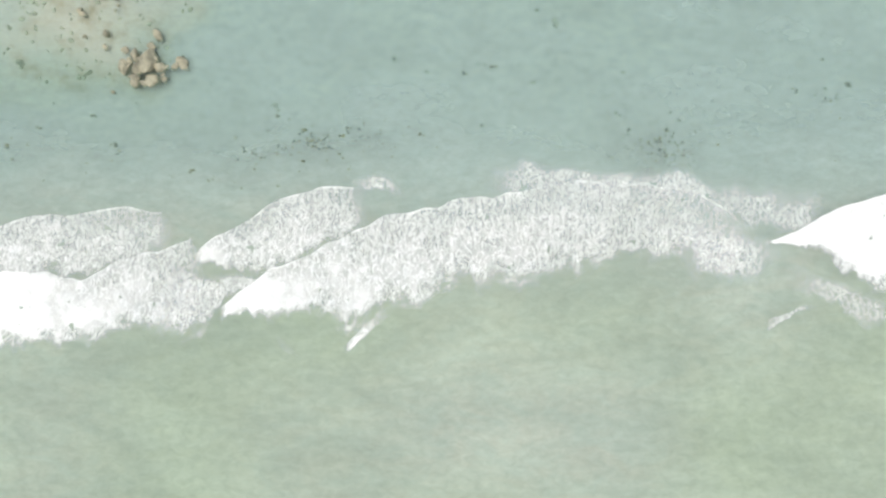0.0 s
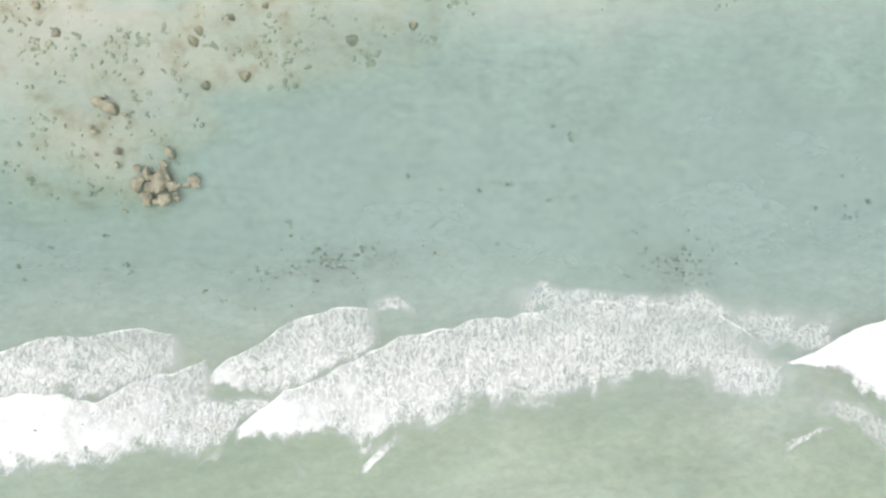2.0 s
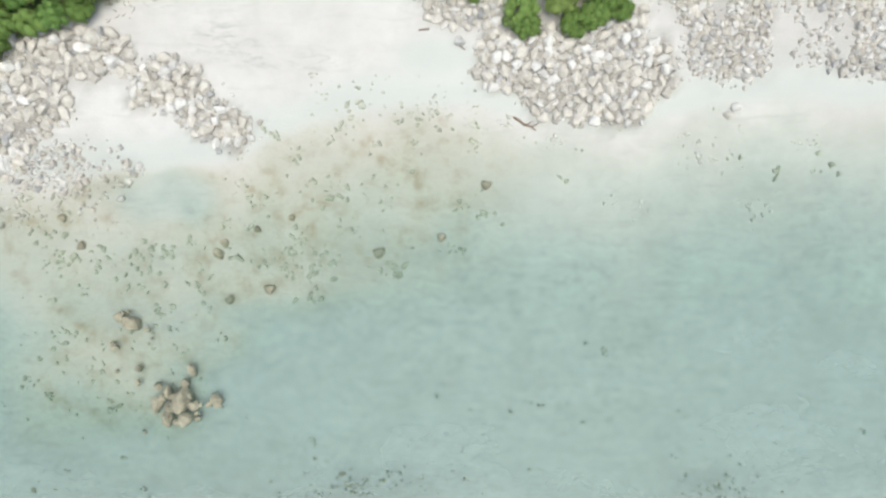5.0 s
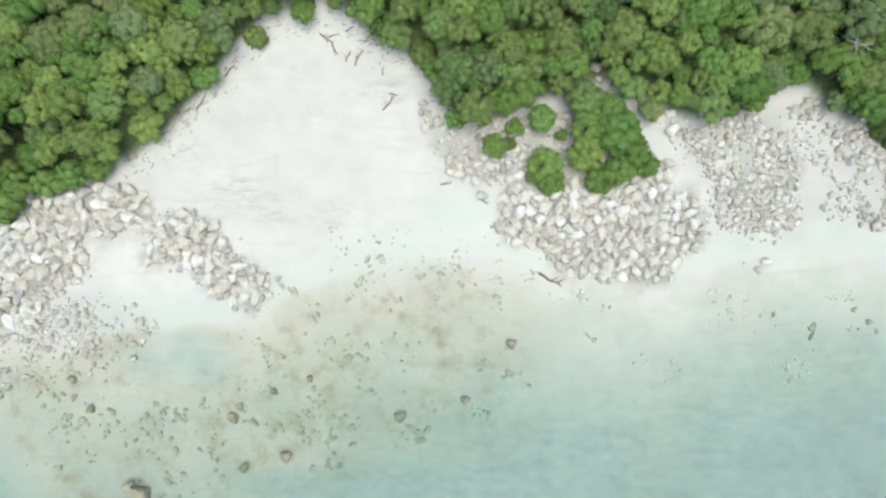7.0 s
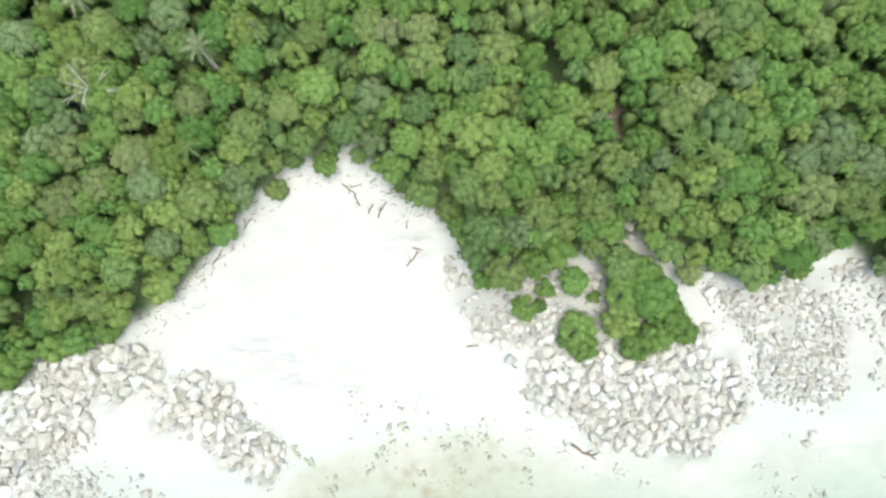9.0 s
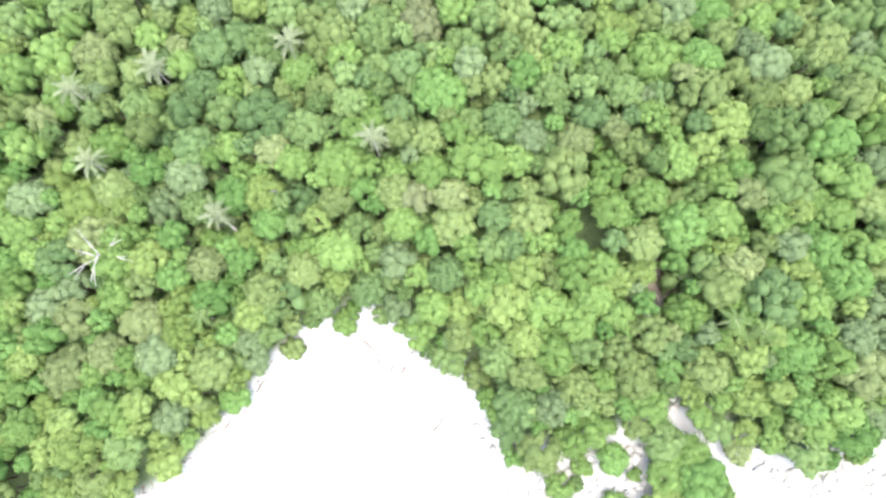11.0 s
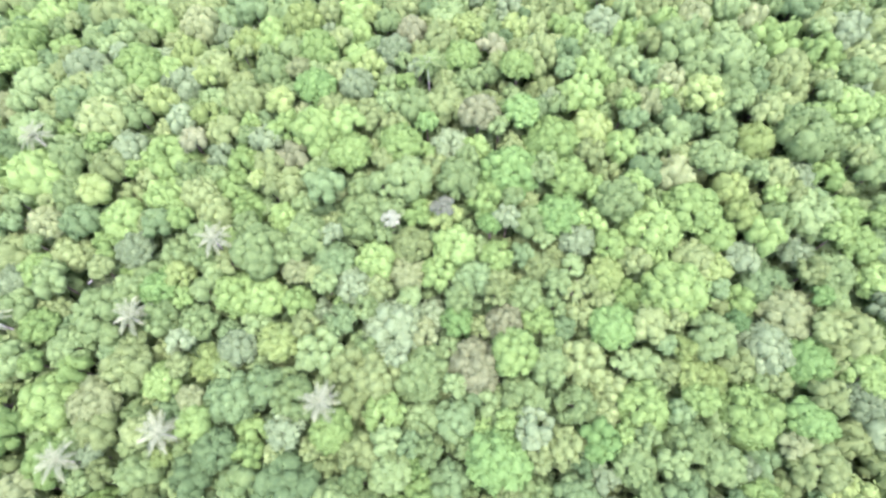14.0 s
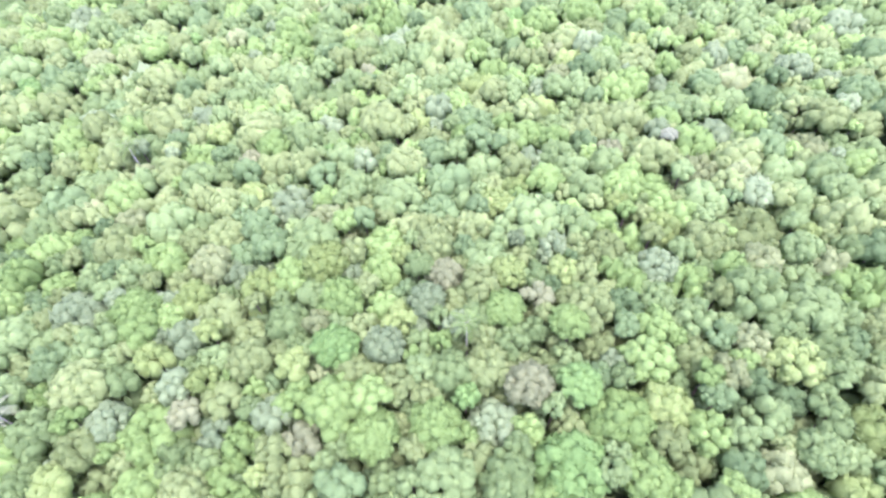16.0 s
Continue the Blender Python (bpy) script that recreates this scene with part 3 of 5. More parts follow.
ROCK_SMALL = [[mesh_of("boulder", v, f, [m]) for v, f in [boulder_shape(100 + k, ICO2) for k in range(14)]] for m in (M_ROCK, M_ROCK_GREY, M_ROCK_PALE, M_REEF)]


def boulder(x, y, r, rng, kind=0, label="pale beige granite boulder lying on the shore", flat=1.0, z=None):
    ob = new("boulder", (ROCK_MESH if r > 1.25 or kind == 3 else ROCK_SMALL)[kind][rng.randint(14)])
    h = r * flat
    ob.matrix_basis = pose(x, y, (float(land(x, y)) if z is None else z) + 0.18 * h, rng.uniform(-14, 14), rng.uniform(-14, 14), rng.uniform(0, 360)) @ Matrix.Diagonal((r, r, h, 1))
    return tagged(ob, label, "boulder", "boulders along the shore")


def bare_sand(x, y):
    """Open patches of sand among the stones of the eastern shore."""
    return any(math.hypot((x - cx) / rx, (y - cy) / ry) < 1 for cx, cy, rx, ry in ((26.0, 93.5, 2.4, 3.2), (39.8, 104.0, 2.2, 3.4), (45.5, 93.0, 2.4, 3.6), (34.8, 97.0, 1.4, 3.0), (54.5, 92.0, 2.0, 4.0), (30.0, 100.6, 2.0, 1.3)))


def build_rocks():
    rng = np.random.RandomState(7)
    stones, pack = [], []
    for (poly, count, (a, b), loose, (c, d)), gap in zip(ROCKY, (-0.6, -0.4, 0.1, -0.2, -0.7, 0.05, -0.3, -0.3)):
        px, py = np.array(poly).T
        # the largest first, packed until they touch; towards the margin they thin out
        cells = {}
        radii = np.sort(0.45 * a + (0.72 * b - 0.45 * a) * rng.rand(count * 8) ** 2.2)[::-1]
        tries = 26
        for r in radii:
            X, Y = rng.uniform(px.min(), px.max(), tries), rng.uniform(py.min(), py.max(), tries)
            good = inside(poly, X + 1.6 * value_noise(X, Y, 4, 14), Y + 1.6 * value_noise(X, Y, 4, 15)) & (value_noise(X, Y, 6, 42) > gap)
            for x, y in zip(X[good], Y[good]):
                u, w = int(x // 2.6), int(y // 2.6)
                near = [q for du in (-1, 0, 1) for dw in (-1, 0, 1) for q in cells.get((u + du, w + dw), ())]
                if not bare_sand(x, y) and all((x - q[0]) ** 2 + (y - q[1]) ** 2 > (0.7 * (r + q[2])) ** 2 for q in near):
                    cells.setdefault((u, w), []).append((x, y, r))
                    pack.append((r, x, y, rng.choice([0, 1, 2], p=[0.78, 0.04, 0.18]), rng.uniform(0.75, 1.1)))
                    break
        k = 0
        while k < loose:
            x, y = rng.uniform(px.min() - 1.5, px.max() + 1.5), rng.uniform(py.min() - 1.5, py.max() + 1.5)
            if inside(poly, x + rng.normal() * 0.8, y + rng.normal() * 0.8) and value_noise(x, y, 5, 40) > -0.45 and not (bare_sand(x, y) and rng.rand() < 0.9):
                stones.append((x, y, c + (d - c) * rng.rand() ** 1.6))
                k += 1
    # the largest are single boulders, the rest lie among the loose stones
    pack.sort(reverse=True)
    for r, x, y, kind, flat in pack[:290]:
        boulder(x, y, r, rng, kind, flat=flat)
    stones += [(x, y, r) for r, x, y, *_ in pack[290:]]
    shapes = []
    for x, y, r in stones:
        v, f = (STONE_SHAPES if r > 0.42 else PEBBLE_SHAPES)[rng.randint(10)]
        w = rng.uniform(0, 6.28)
        v = v @ np.array([[math.cos(w), math.sin(w), 0], [-math.sin(w), math.cos(w), 0], [0, 0, 1]]) * r
        shapes.append((v + np.array([x, y, float(land(x, y)) + 0.12 * r]), f))
    v, f = joined(shapes)
    tone = np.concatenate([np.full(len(q[1]), k) for q, k in zip(shapes, rng.choice(3, len(shapes), p=[0.55, 0.35, 0.10]))])
    tagged(new("loose_stones", mesh_of("loose_stones", v, f, [M_ROCK, M_ROCK_PALE, M_ROCK_GREY], index=tone)), "loose pale stones strewn between the boulders", "stones", kind="stuff")

    # single blocks that stand out
    for x, y, r, kind, label in [
        (23.2, 101.2, 1.5, 2, "large whitish boulder beside the forest edge"), (23.0, 104.0, 1.0, 2, "whitish upright block beside the forest edge"),
        (37.6, 80.9, 1.05, 2, "pale boulder standing alone in the shallows"), (36.6, 79.6, 0.9, 0, "pale boulder standing alone in the shallows"),
        (-43.3, 76.2, 1.7, 0, "pale split boulder at the water's edge"), (-81.5, 84.5, 2.0, 2, "large whitish boulder at the forest edge"),
        (-78.5, 86.0, 1.7, 2, "large whitish boulder at the forest edge"), (-79.5, 70.6, 1.9, 2, "large whitish boulder at the water's edge"),
        (51.0, 96.5, 0.95, 1, "grey boulder among paler stones"), (50.0, 99.0, 0.85, 1, "grey boulder among paler stones"), (-6.5, 91.0, 1.1, 1, "grey rounded rock in wet sand"),
    ]:
        boulder(x, y, r, rng, kind, label)

    # rocks awash in the shallows
    awash = [(-48.9, 33.9, 2.2), (-50.6, 32.8, 1.5), (-51.2, 35.0, 1.2), (-50.8, 31.2, 1.2), (-52.8, 33.0, 1.3), (-48.0, 31.0, 1.2), (-47.0, 32.8, 1.1), (-52.8, 35.8, 0.9), (-48.4, 36.4, 0.9), (-43.6, 34.0, 1.4), (-44.6, 33.2, 0.8), (-43.0, 33.0, 0.7), (-47.6, 38.2, 1.1), (-57.2, 45.5, 1.7), (-59.6, 46.4, 1.2), (-55.0, 44.4, 0.6),
                    (-42.4, 49.2, 1.0), (-36.0, 51.0, 0.9), (-19.1, 56.9, 1.3), (-56.0, 38.5, 0.6), (-55.9, 36.2, 0.6), (-59.3, 38.0, 0.5), (-44.5, 56.5, 0.9), (-43.6, 58.2, 0.7), (-54.5, 28.9, 0.5)]
    ringed = [*[(-49.6 + 2.6 * math.cos(2.4 * k) * (1 + 0.25 * (k % 3)), 32.4 + 1.9 * math.sin(2.4 * k) * (1 + 0.3 * (k % 2)), 0.45 + 0.14 * (k % 4)) for k in range(15)],
                    *[(-57.5 + 3.4 * math.cos(2.0 * k), 44.0 + 3.2 * math.sin(2.0 * k), 0.35 + 0.12 * (k % 3)) for k in range(7)]]
    lone = [(-66.5, 57.5, 0.9), (-70.0, 62.0, 0.9), (-33.0, 62.5, 0.7), (-38.5, 60.5, 0.8), (-9.0, 59.5, 0.7), (-2.0, 68.0, 0.8)]
    for x, y, r in awash + ringed + lone:
        boulder(x, y, r, rng, 3, "algae-stained rock awash in the shallow sea", flat=1.0, z=max(float(land(x, y)), -0.2 - (0.12 if y < 48 else 0.5) * r))

    # stones on the seabed
    shapes = []
    for _ in range(60):
        x, y, r = rng.uniform(-31, -3), rng.uniform(79, 86), rng.uniform(0.15, 0.42)
        v, f = STONE_SHAPES[rng.randint(10)]
        shapes.append((v * r * np.array([1, 0.8, 0.7]) + np.array([x, y, float(land(x, y)) + 0.1 * r]), f))
    k = 0
    while k < 760:
        x, y = rng.uniform(-84, 58), rng.uniform(26, 82)
        inner = float(reef(x, y))
        if y < float(shore(x, y)) - 0.5 and rng.rand() < inner * (0.12 + 0.88 * (value_noise(x, y, 5, 41) > 0.12)) + (0.10 if y > 68 else 0.008):
            big = 0.2 + 0.7 * rng.rand() ** 2.2
            for _ in range(1 + rng.randint(4)):  # small stones lie in clusters
                r = big * rng.uniform(0.4, 1.0)
                v, f = (STONE_SHAPES if r > 0.3 else PEBBLE_SHAPES)[rng.randint(10)]
                w, sx, sy = rng.uniform(0, 6.28), x + rng.normal() * 0.7, y + rng.normal() * 0.6
                v = v * np.array([1, rng.uniform(0.5, 0.9), 0.75]) @ np.array([[math.cos(w), math.sin(w), 0], [-math.sin(w), math.cos(w), 0], [0, 0, 1]]) * r
                shapes.append((v + np.array([sx, sy, float(land(sx, sy)) + 0.12 * r]), f))
                k += 1
    pale = []
    rubble_east = [(9, 74.8, 1.3, 16), (29.5, 75, 1.6, 20), (33.3, 73.8, 1.8, 18), (37.9, 72.5, 1.6, 18), (18.2, 65.5, 1.4, 10), (22.4, 64.7, 1.8, 16), (48.9, 75.2, 1.2, 8), (1.2, 78.4, 1.4, 14), (40.6, 64.4, 2.4, 22)]
    rubble_west = [(-6.4, 64.5, 1.5, 18), (-7.7, 57.4, 1.5, 14), (-4, 77.5, 1.6, 16), (-41.8, 67.6, 1.6, 14), (-38.2, 65, 2, 20), (-34.1, 72, 1.2, 8), (-20, 74.7, 1.4, 12), (-17.9, 54.6, 1.8, 26), (-31, 53.9, 2.2, 26), (-35.6, 55.7, 2.4, 30), (-27.5, 55.8, 2, 20), (-31.2, 58.4, 2.2, 24), (-24, 60.4, 1.8, 18), (-57.4, 54.5, 1.5, 14), (-48.5, 58.2, 1.6, 14), (-42.2, 61.1, 1.6, 16), (-70.3, 55.2, 2.2, 24), (-63.8, 38.1, 1.8, 14), (-68.7, 44.3, 2, 16)]
    for cx, cy, spread, count in rubble_east + rubble_west:
        for _ in range(count):
            r = 0.12 + 0.36 * rng.rand() ** 1.8
            v, f = (STONE_SHAPES if r > 0.3 else PEBBLE_SHAPES)[rng.randint(10)]
            w, sx, sy = rng.uniform(0, 6.28), cx + rng.normal() * spread * 0.7, cy + rng.normal() * spread * 0.5
            v = v @ np.array([[math.cos(w), math.sin(w), 0], [-math.sin(w), math.cos(w), 0], [0, 0, 0.8]]) * r
            (pale if cx > 0 else shapes).append((v + np.array([sx, sy, float(land(sx, sy)) + 0.1 * r]), f))
    v, f = joined(pale)
    tagged(new("seabed_rubble", mesh_of("seabed_rubble", v, f, [M_ROCK_PALE])), "pale beige rubble lying in clusters on the shallow seabed", "stones", kind="stuff")
    v, f = joined(shapes)
    tagged(new("seabed_stones", mesh_of("seabed_stones", v, f, [M_SEABED])), "grey-green algae-covered stones scattered on the shallow seabed", "stones", kind="stuff")

    # leaf litter and twigs washed up along the forest edge
    shapes = []
    for _ in range(420):
        x = rng.uniform(-64, -13)
        y = float(edge(x)) - abs(rng.normal()) * 2.2 + 1.0
        d = rng.uniform(0.15, 0.6)
        w = rng.uniform(0, 3.14)
        z = float(land(x, y)) + 0.03
        shapes.append(tube([(x, y, z), (x + d * math.cos(w), y + d * math.sin(w), z + 0.04), (x + 2 * d * math.cos(w + 0.3), y + 2 * d * math.sin(w + 0.3), z)], [0.05, 0.07, 0.02], 3))
    v, f = joined(shapes)
    tagged(new("beach_litter", mesh_of("beach_litter", v, f, [M_DRIFT])), "reddish-brown twigs and leaf litter along the forest edge", "litter", kind="stuff")

    # dark weed where the waves run out
    shapes = []
    for cx, cy, sx, sy, count in [(-22, 19.8, 7, 3.5, 120), (-35, 16.5, 6, 3, 60), (-11, 21.5, 7, 3.4, 60), (34, 21, 6, 4, 80), (61, 27, 6, 7, 34), (10, 32, 22, 9, 12), (-60, 18, 14, 5, 26)]:
        for _ in range(count):
            x, y = cx + rng.normal() * sx * 0.6, cy + rng.normal() * sy * 0.6
            r = rng.uniform(0.14, 0.36)
            for _ in range(rng.randint(1, 4)):
                v, f = PEBBLE_SHAPES[rng.randint(10)]
                at = np.array([x + rng.normal() * r * 0.9, y + rng.normal() * r * 0.7, -0.05 - 0.2 * rng.rand()])
                shapes.append((v * r * np.array([rng.uniform(0.5, 1.4), rng.uniform(0.5, 1.2), 0.6]) + at, f))
    v, f = joined(shapes)
    tagged(new("seaweed", mesh_of("seaweed", v, f, [M_WEED])), "small dark clumps of weed drifting in clear shallow water", "seaweed", kind="stuff")


build_rocks()


# ---------------------------------------------------------------- trees
def crown_shape(seed, lobes, leaves, leaf, base, top=0.62, spread=(0.88, 1.18), swell=0.07):
    """A crown of radius 3: rounded clumps on a dome, each with loose leaves. Vertices, triangles, quads."""
    r = np.random.RandomState(seed)
    vs, tris, quads, o = [], [], [], 0
    C = []
    tight = spread[1] < 1.15
    for k in range(lobes):
        t = (k + 0.5) / lobes
        el = math.asin(1 - t * 0.98)
        az = k * 2.39996 + r.uniform(-0.5, 0.5)
        rad = 3.0 * r.uniform(0.64, 0.80)
        C.append((np.array([math.cos(el) * math.cos(az) * rad, math.cos(el) * math.sin(az) * rad, math.sin(el) * rad * top]), r.uniform(0.8, 1.25) * 3.0 * (1.0 / math.sqrt(lobes) + swell)))
    for c, s in C:
        bv, bf = base
        out = c / (np.linalg.norm(c) + 1e-6)
        whole = len(bv) < 20
        v = bv * (1 + r.normal(size=(len(bv), 1)) * (0.16 if whole else 0.13)) * s * (0.97 if tight else 0.92 if whole else 0.96) * np.array([1, 1, 0.85])
        keep = (bv[bf].mean(1) @ (out * 0.7 + np.array([0, 0, 0.6]))) > (-0.5 if whole else -0.35)
        vs.append(v + c), tris.append(bf[keep] + o)
        o += len(v)
        for _ in range(leaves):
            d = r.normal(size=3)
            d /= np.linalg.norm(d)
            if d @ (out * 0.6 + np.array([0, 0, 0.7])) < -0.15:
                d = -d
            p = c + d * s * r.uniform(*spread) * np.array([1, 1, 0.85])
            n = d + r.normal(size=3) * (0.2 if tight else 0.36) + np.array([0, 0, 0.15])
            n /= np.linalg.norm(n)
            a = np.cross(n, r.normal(size=3))
            a /= np.linalg.norm(a)
            b = np.cross(n, a)
            la, lb = leaf * r.uniform(0.7, 1.3), leaf * r.uniform(0.45, 0.8)
            vs.append(np.array([p - a * la, p - b * lb, p + a * la, p + b * lb]))
            quads.append([o, o + 1, o + 2, o + 3])
            o += 4
    return np.concatenate(vs), np.concatenate(tris), np.array(quads).reshape(-1, 4)


def trunk_shape(seed, sides=6, limbs=4):
    """A tapered trunk one metre high under the crown's middle, with limbs; scaled to its tree."""
    r = np.random.RandomState(seed)
    bend = r.uniform(-0.05, 0.05, 2)
    pieces = [tube([(0, 0, -0.15), (bend[0], bend[1], 0.35), (0, 0, 0.75), (0, 0, 1.0)], [0.045, 0.034, 0.028, 0.012], sides)]
    for k in range(limbs):
        az, z = k * 6.283 / max(limbs, 1) + r.uniform(0, 1), r.uniform(0.55, 0.8)
        dx, dy = math.cos(az) * 0.22, math.sin(az) * 0.22
        pieces.append(tube([(0, 0, z), (dx * 0.55, dy * 0.55, z + 0.13), (dx, dy, z + 0.2)], [0.02, 0.013, 0.006], 4))
    return joined(pieces)


HI = [crown_shape(300 + k, 15 + k % 6, 34, 0.23, ICO1, spread=(0.88, 1.18), swell=0.09) for k in range(8)]
DOME = [crown_shape(340 + k, 58, 18, 0.19, ICO1, 0.75, (0.9, 1.14), 0.1) for k in range(4)]
MID = [crown_shape(320 + k, 11 + k % 4, 15, 0.30, ICO1, spread=(0.9, 1.14), swell=0.1) for k in range(8)]
BIG = [crown_shape(350 + k, 30 + k % 5, 8, 0.25, ICO1, 0.7, (0.92, 1.12), 0.11) for k in range(4)]
LOW = [crown_shape(330 + k, 9 + k % 3, 4, 0.42, ICO1, spread=(0.9, 1.1), swell=0.11) for k in range(8)]
BROAD = [crown_shape(370 + k, 20 + k % 3, 4, 0.34, ICO1, 0.7, (0.9, 1.1), 0.12) for k in range(4)]
OUTER = [crown_shape(360 + k, 3, 4, 0.8, ICO1) for k in range(6)]
TRUNKS = [trunk_shape(400 + k) for k in range(3)]
CROWN_MESH = [mesh_of("crown", v, [t, q], [LEAF[0]], smooth=True) for v, t, q in HI + DOME]
TRUNK_MESH = [mesh_of("trunk", v, f, [M_BARK], smooth=True) for v, f in TRUNKS]
TREE_LABEL = ["mid-green broadleaf tree with a rounded clumpy crown", "bright fresh-green broadleaf tree with a dense domed crown", "olive-green broadleaf tree in the forest canopy",
              "dark green broadleaf tree in the forest canopy", "grey-green broadleaf tree with a fine pale crown", "yellow-green broadleaf tree with new leaves", "pale tan-leaved tree with a thinning crown", "vivid light-green tree with a dense domed crown",
              "brownish grey-green tree with a dry-looking crown", "deep blue-green tree with a dark glossy crown"]


def tree(x, y, r, height, leaf, shape, turn, squash=1.0, name="broadleaf_tree", label="", group="trees of the shore forest"):
    """One tree: its top stands at height above the ground, its crown has radius r."""
    z = float(land(x, y))
    t = thing(name, label or TREE_LABEL[leaf], "shrub" if name == "shrub" else "tree", group)
    t.matrix_basis = pose(x, y, z)
    s = r / 3.15
    c = part("crown", CROWN_MESH[shape], t)
    c.material_slots[0].link = "OBJECT"
    c.material_slots[0].material = LEAF[leaf]
    c.matrix_basis = pose(0, 0, max(height - 2.5 * s * squash, 0.35 * r * squash), 0, 0, turn) @ Matrix.Diagonal((s, s, s * squash, 1))
    k = part("trunk", TRUNK_MESH[shape % 3], t)
    hh = max(height - 1.0 * s * squash, 0.8)
    k.matrix_basis = pose(0, 0, 0, 0, 0, turn) @ Matrix.Diagonal((hh ** 0.5 * 2.4, hh ** 0.5 * 2.4, hh, 1))
    return t


# trees that stand out: x, y, crown radius, height, leaf, shape
TREES_EAST = [
    (11.7, 171.3, 3.4, 7, 3, 1), (33.6, 106.6, 3.4, 6, 7, 4), (49.3, 125.5, 3.6, 9, 6, 2),
    (48.7, 115.2, 3.2, 8, 4, 1), (26.4, 113.4, 1.5, 6.8, 7, 0), (34.2, 104.8, 2.2, 4.6, 5, 6),
    (27.6, 104.6, 3.4, 5.2, 0, 1), (23.4, 105.6, 2, 4.4, 1, 2),
]
TREES_EAST_INNER = [
    (48, 109.6, 3.5, 6.5, 1, 3), (51.6, 104, 3, 5.2, 7, 0), (44.6, 111, 2.8, 6, 1, 4), (28.8, 107.4, 2.4, 5.8, 1, 5),
]
TREES_BEACH = [
    (-12.4, 122.5, 3.4, 9.5, 5, 0), (-58, 112, 3.2, 7, 5, 2),
    (-12, 106, 2.6, 5, 3, 6), (-73.5, 103, 3.2, 7, 5, 3),
    (-48.2, 117.6, 2.6, 5.5, 4, 2), (-67.7, 109.1, 2.4, 7.5, 7, 1),
]
TREES_BEACH_INNER = [
    (-75, 95.6, 2.6, 5, 7, 4), (-67.6, 98.6, 3.2, 5.6, 2, 5), (-72, 119.9, 3.4, 8.5, 6, 6),
]
TREES_SLOPE = [
    (0.2, 169.6, 4.8, 9.6, 1, 9), (-16.5, 141, 4.2, 9.5, 1, 0),
    (0.8, 160, 2.6, 8, 5, 3), (3, 159.5, 2.2, 7.5, 5, 4), (1.5, 135.7, 3.4, 8, 1, 4), (-46, 152.5, 2.4, 9, 4, 4),
    (-53, 156, 3.6, 9, 3, 8),
]
TREES_HILL = [
    (-12.5, 184, 3.4, 9, 1, 8), (-14, 189.7, 4.4, 8.5, 1, 9), (-2.2, 177.7, 4.6, 9, 1, 8),
    (-27, 221, 3.2, 9, 5, 2), (-49.8, 209, 3.6, 10, 5, 8),
]
FIXED = TREES_EAST + TREES_EAST_INNER + TREES_BEACH + TREES_BEACH_INNER + TREES_SLOPE + TREES_HILL
SHRUBS_BUSH = [
    (9.0, 105.2, 3.3, 5.4, 0, 8), (13.7, 100.6, 4.4, 5.4, 7, 9), (12.4, 104.2, 2.8, 5.0, 1, 3), (9.4, 101.0, 2.8, 4.8, 1, 1), (9.3, 97.0, 3.2, 4.4, 5, 2), (16.4, 97.6, 3.1, 4.2, 1, 4),
    (18.6, 95.6, 2.3, 3.2, 1, 5), (11.6, 93.4, 2.7, 3.2, 1, 1), (14.8, 94.6, 2.6, 3.4, 1, 0), (19.6, 103.9, 2.0, 3.4, 6, 0), (20.8, 106.5, 2.2, 3.6, 5, 1),
    (16.6, 106.8, 2.4, 4.4, 0, 6), (14.0, 108.6, 1.8, 4.6, 1, 7),
]
SHRUBS_BEACH = [
    (3.1, 95.8, 2.9, 3.2, 1, 1), (4.1, 93.0, 2.4, 2.6, 1, 4), (1.7, 93.9, 1.6, 2.0, 0, 2), (-4.5, 98.6, 2.2, 2.4, 1, 5), (2.6, 102.6, 2.5, 3.6, 7, 8), (-1.4, 101.4, 1.6, 2.4, 1, 3),
    (-2.2, 99, 1.2, 1.6, 0, 4), (5.8, 100.4, 1.1, 1.6, 1, 3), (-35.4, 120.6, 2.3, 3.2, 1, 2), (-20, 115.5, 2.8, 4.6, 0, 0), (-30, 121.5, 1.6, 3.2, 0, 5),
]
SHRUBS = SHRUBS_BUSH + SHRUBS_BEACH
# single crowns on the hillside, from the beach upwards: x, y, crown radius, leaf
CROWNS_BEACH = [
    (-76.4, 105.4, 2.7, 1), (-70.5, 106.2, 2.1, 5), (-57.7, 106.8, 2.7, 4), (-64.7, 107.9, 2.3, 1), (-3.8, 108.3, 1.3, 7), (36.9, 108.8, 3.3, 4), (-5.9, 109.6, 2.9, 4), (-10.7, 109.7, 3.5, 3), (27.2, 109.9, 2.5, 7),
    (32.0, 110.0, 3.3, 1), (20.5, 111.6, 3.3, 5), (12.8, 111.7, 2.2, 5), (-2.8, 111.9, 2.9, 2), (23.3, 112.2, 1.9, 5), (-71.7, 112.7, 3.9, 6), (-53.0, 113.7, 3.5, 2), (5.2, 113.7, 3.5, 2), (-77.6, 114.3, 2.6, 5),
    (9.4, 114.6, 1.9, 7), (-47.3, 114.8, 2.2, 4), (14.8, 115.0, 3.7, 2), (-66.2, 115.2, 3.0, 6),
]
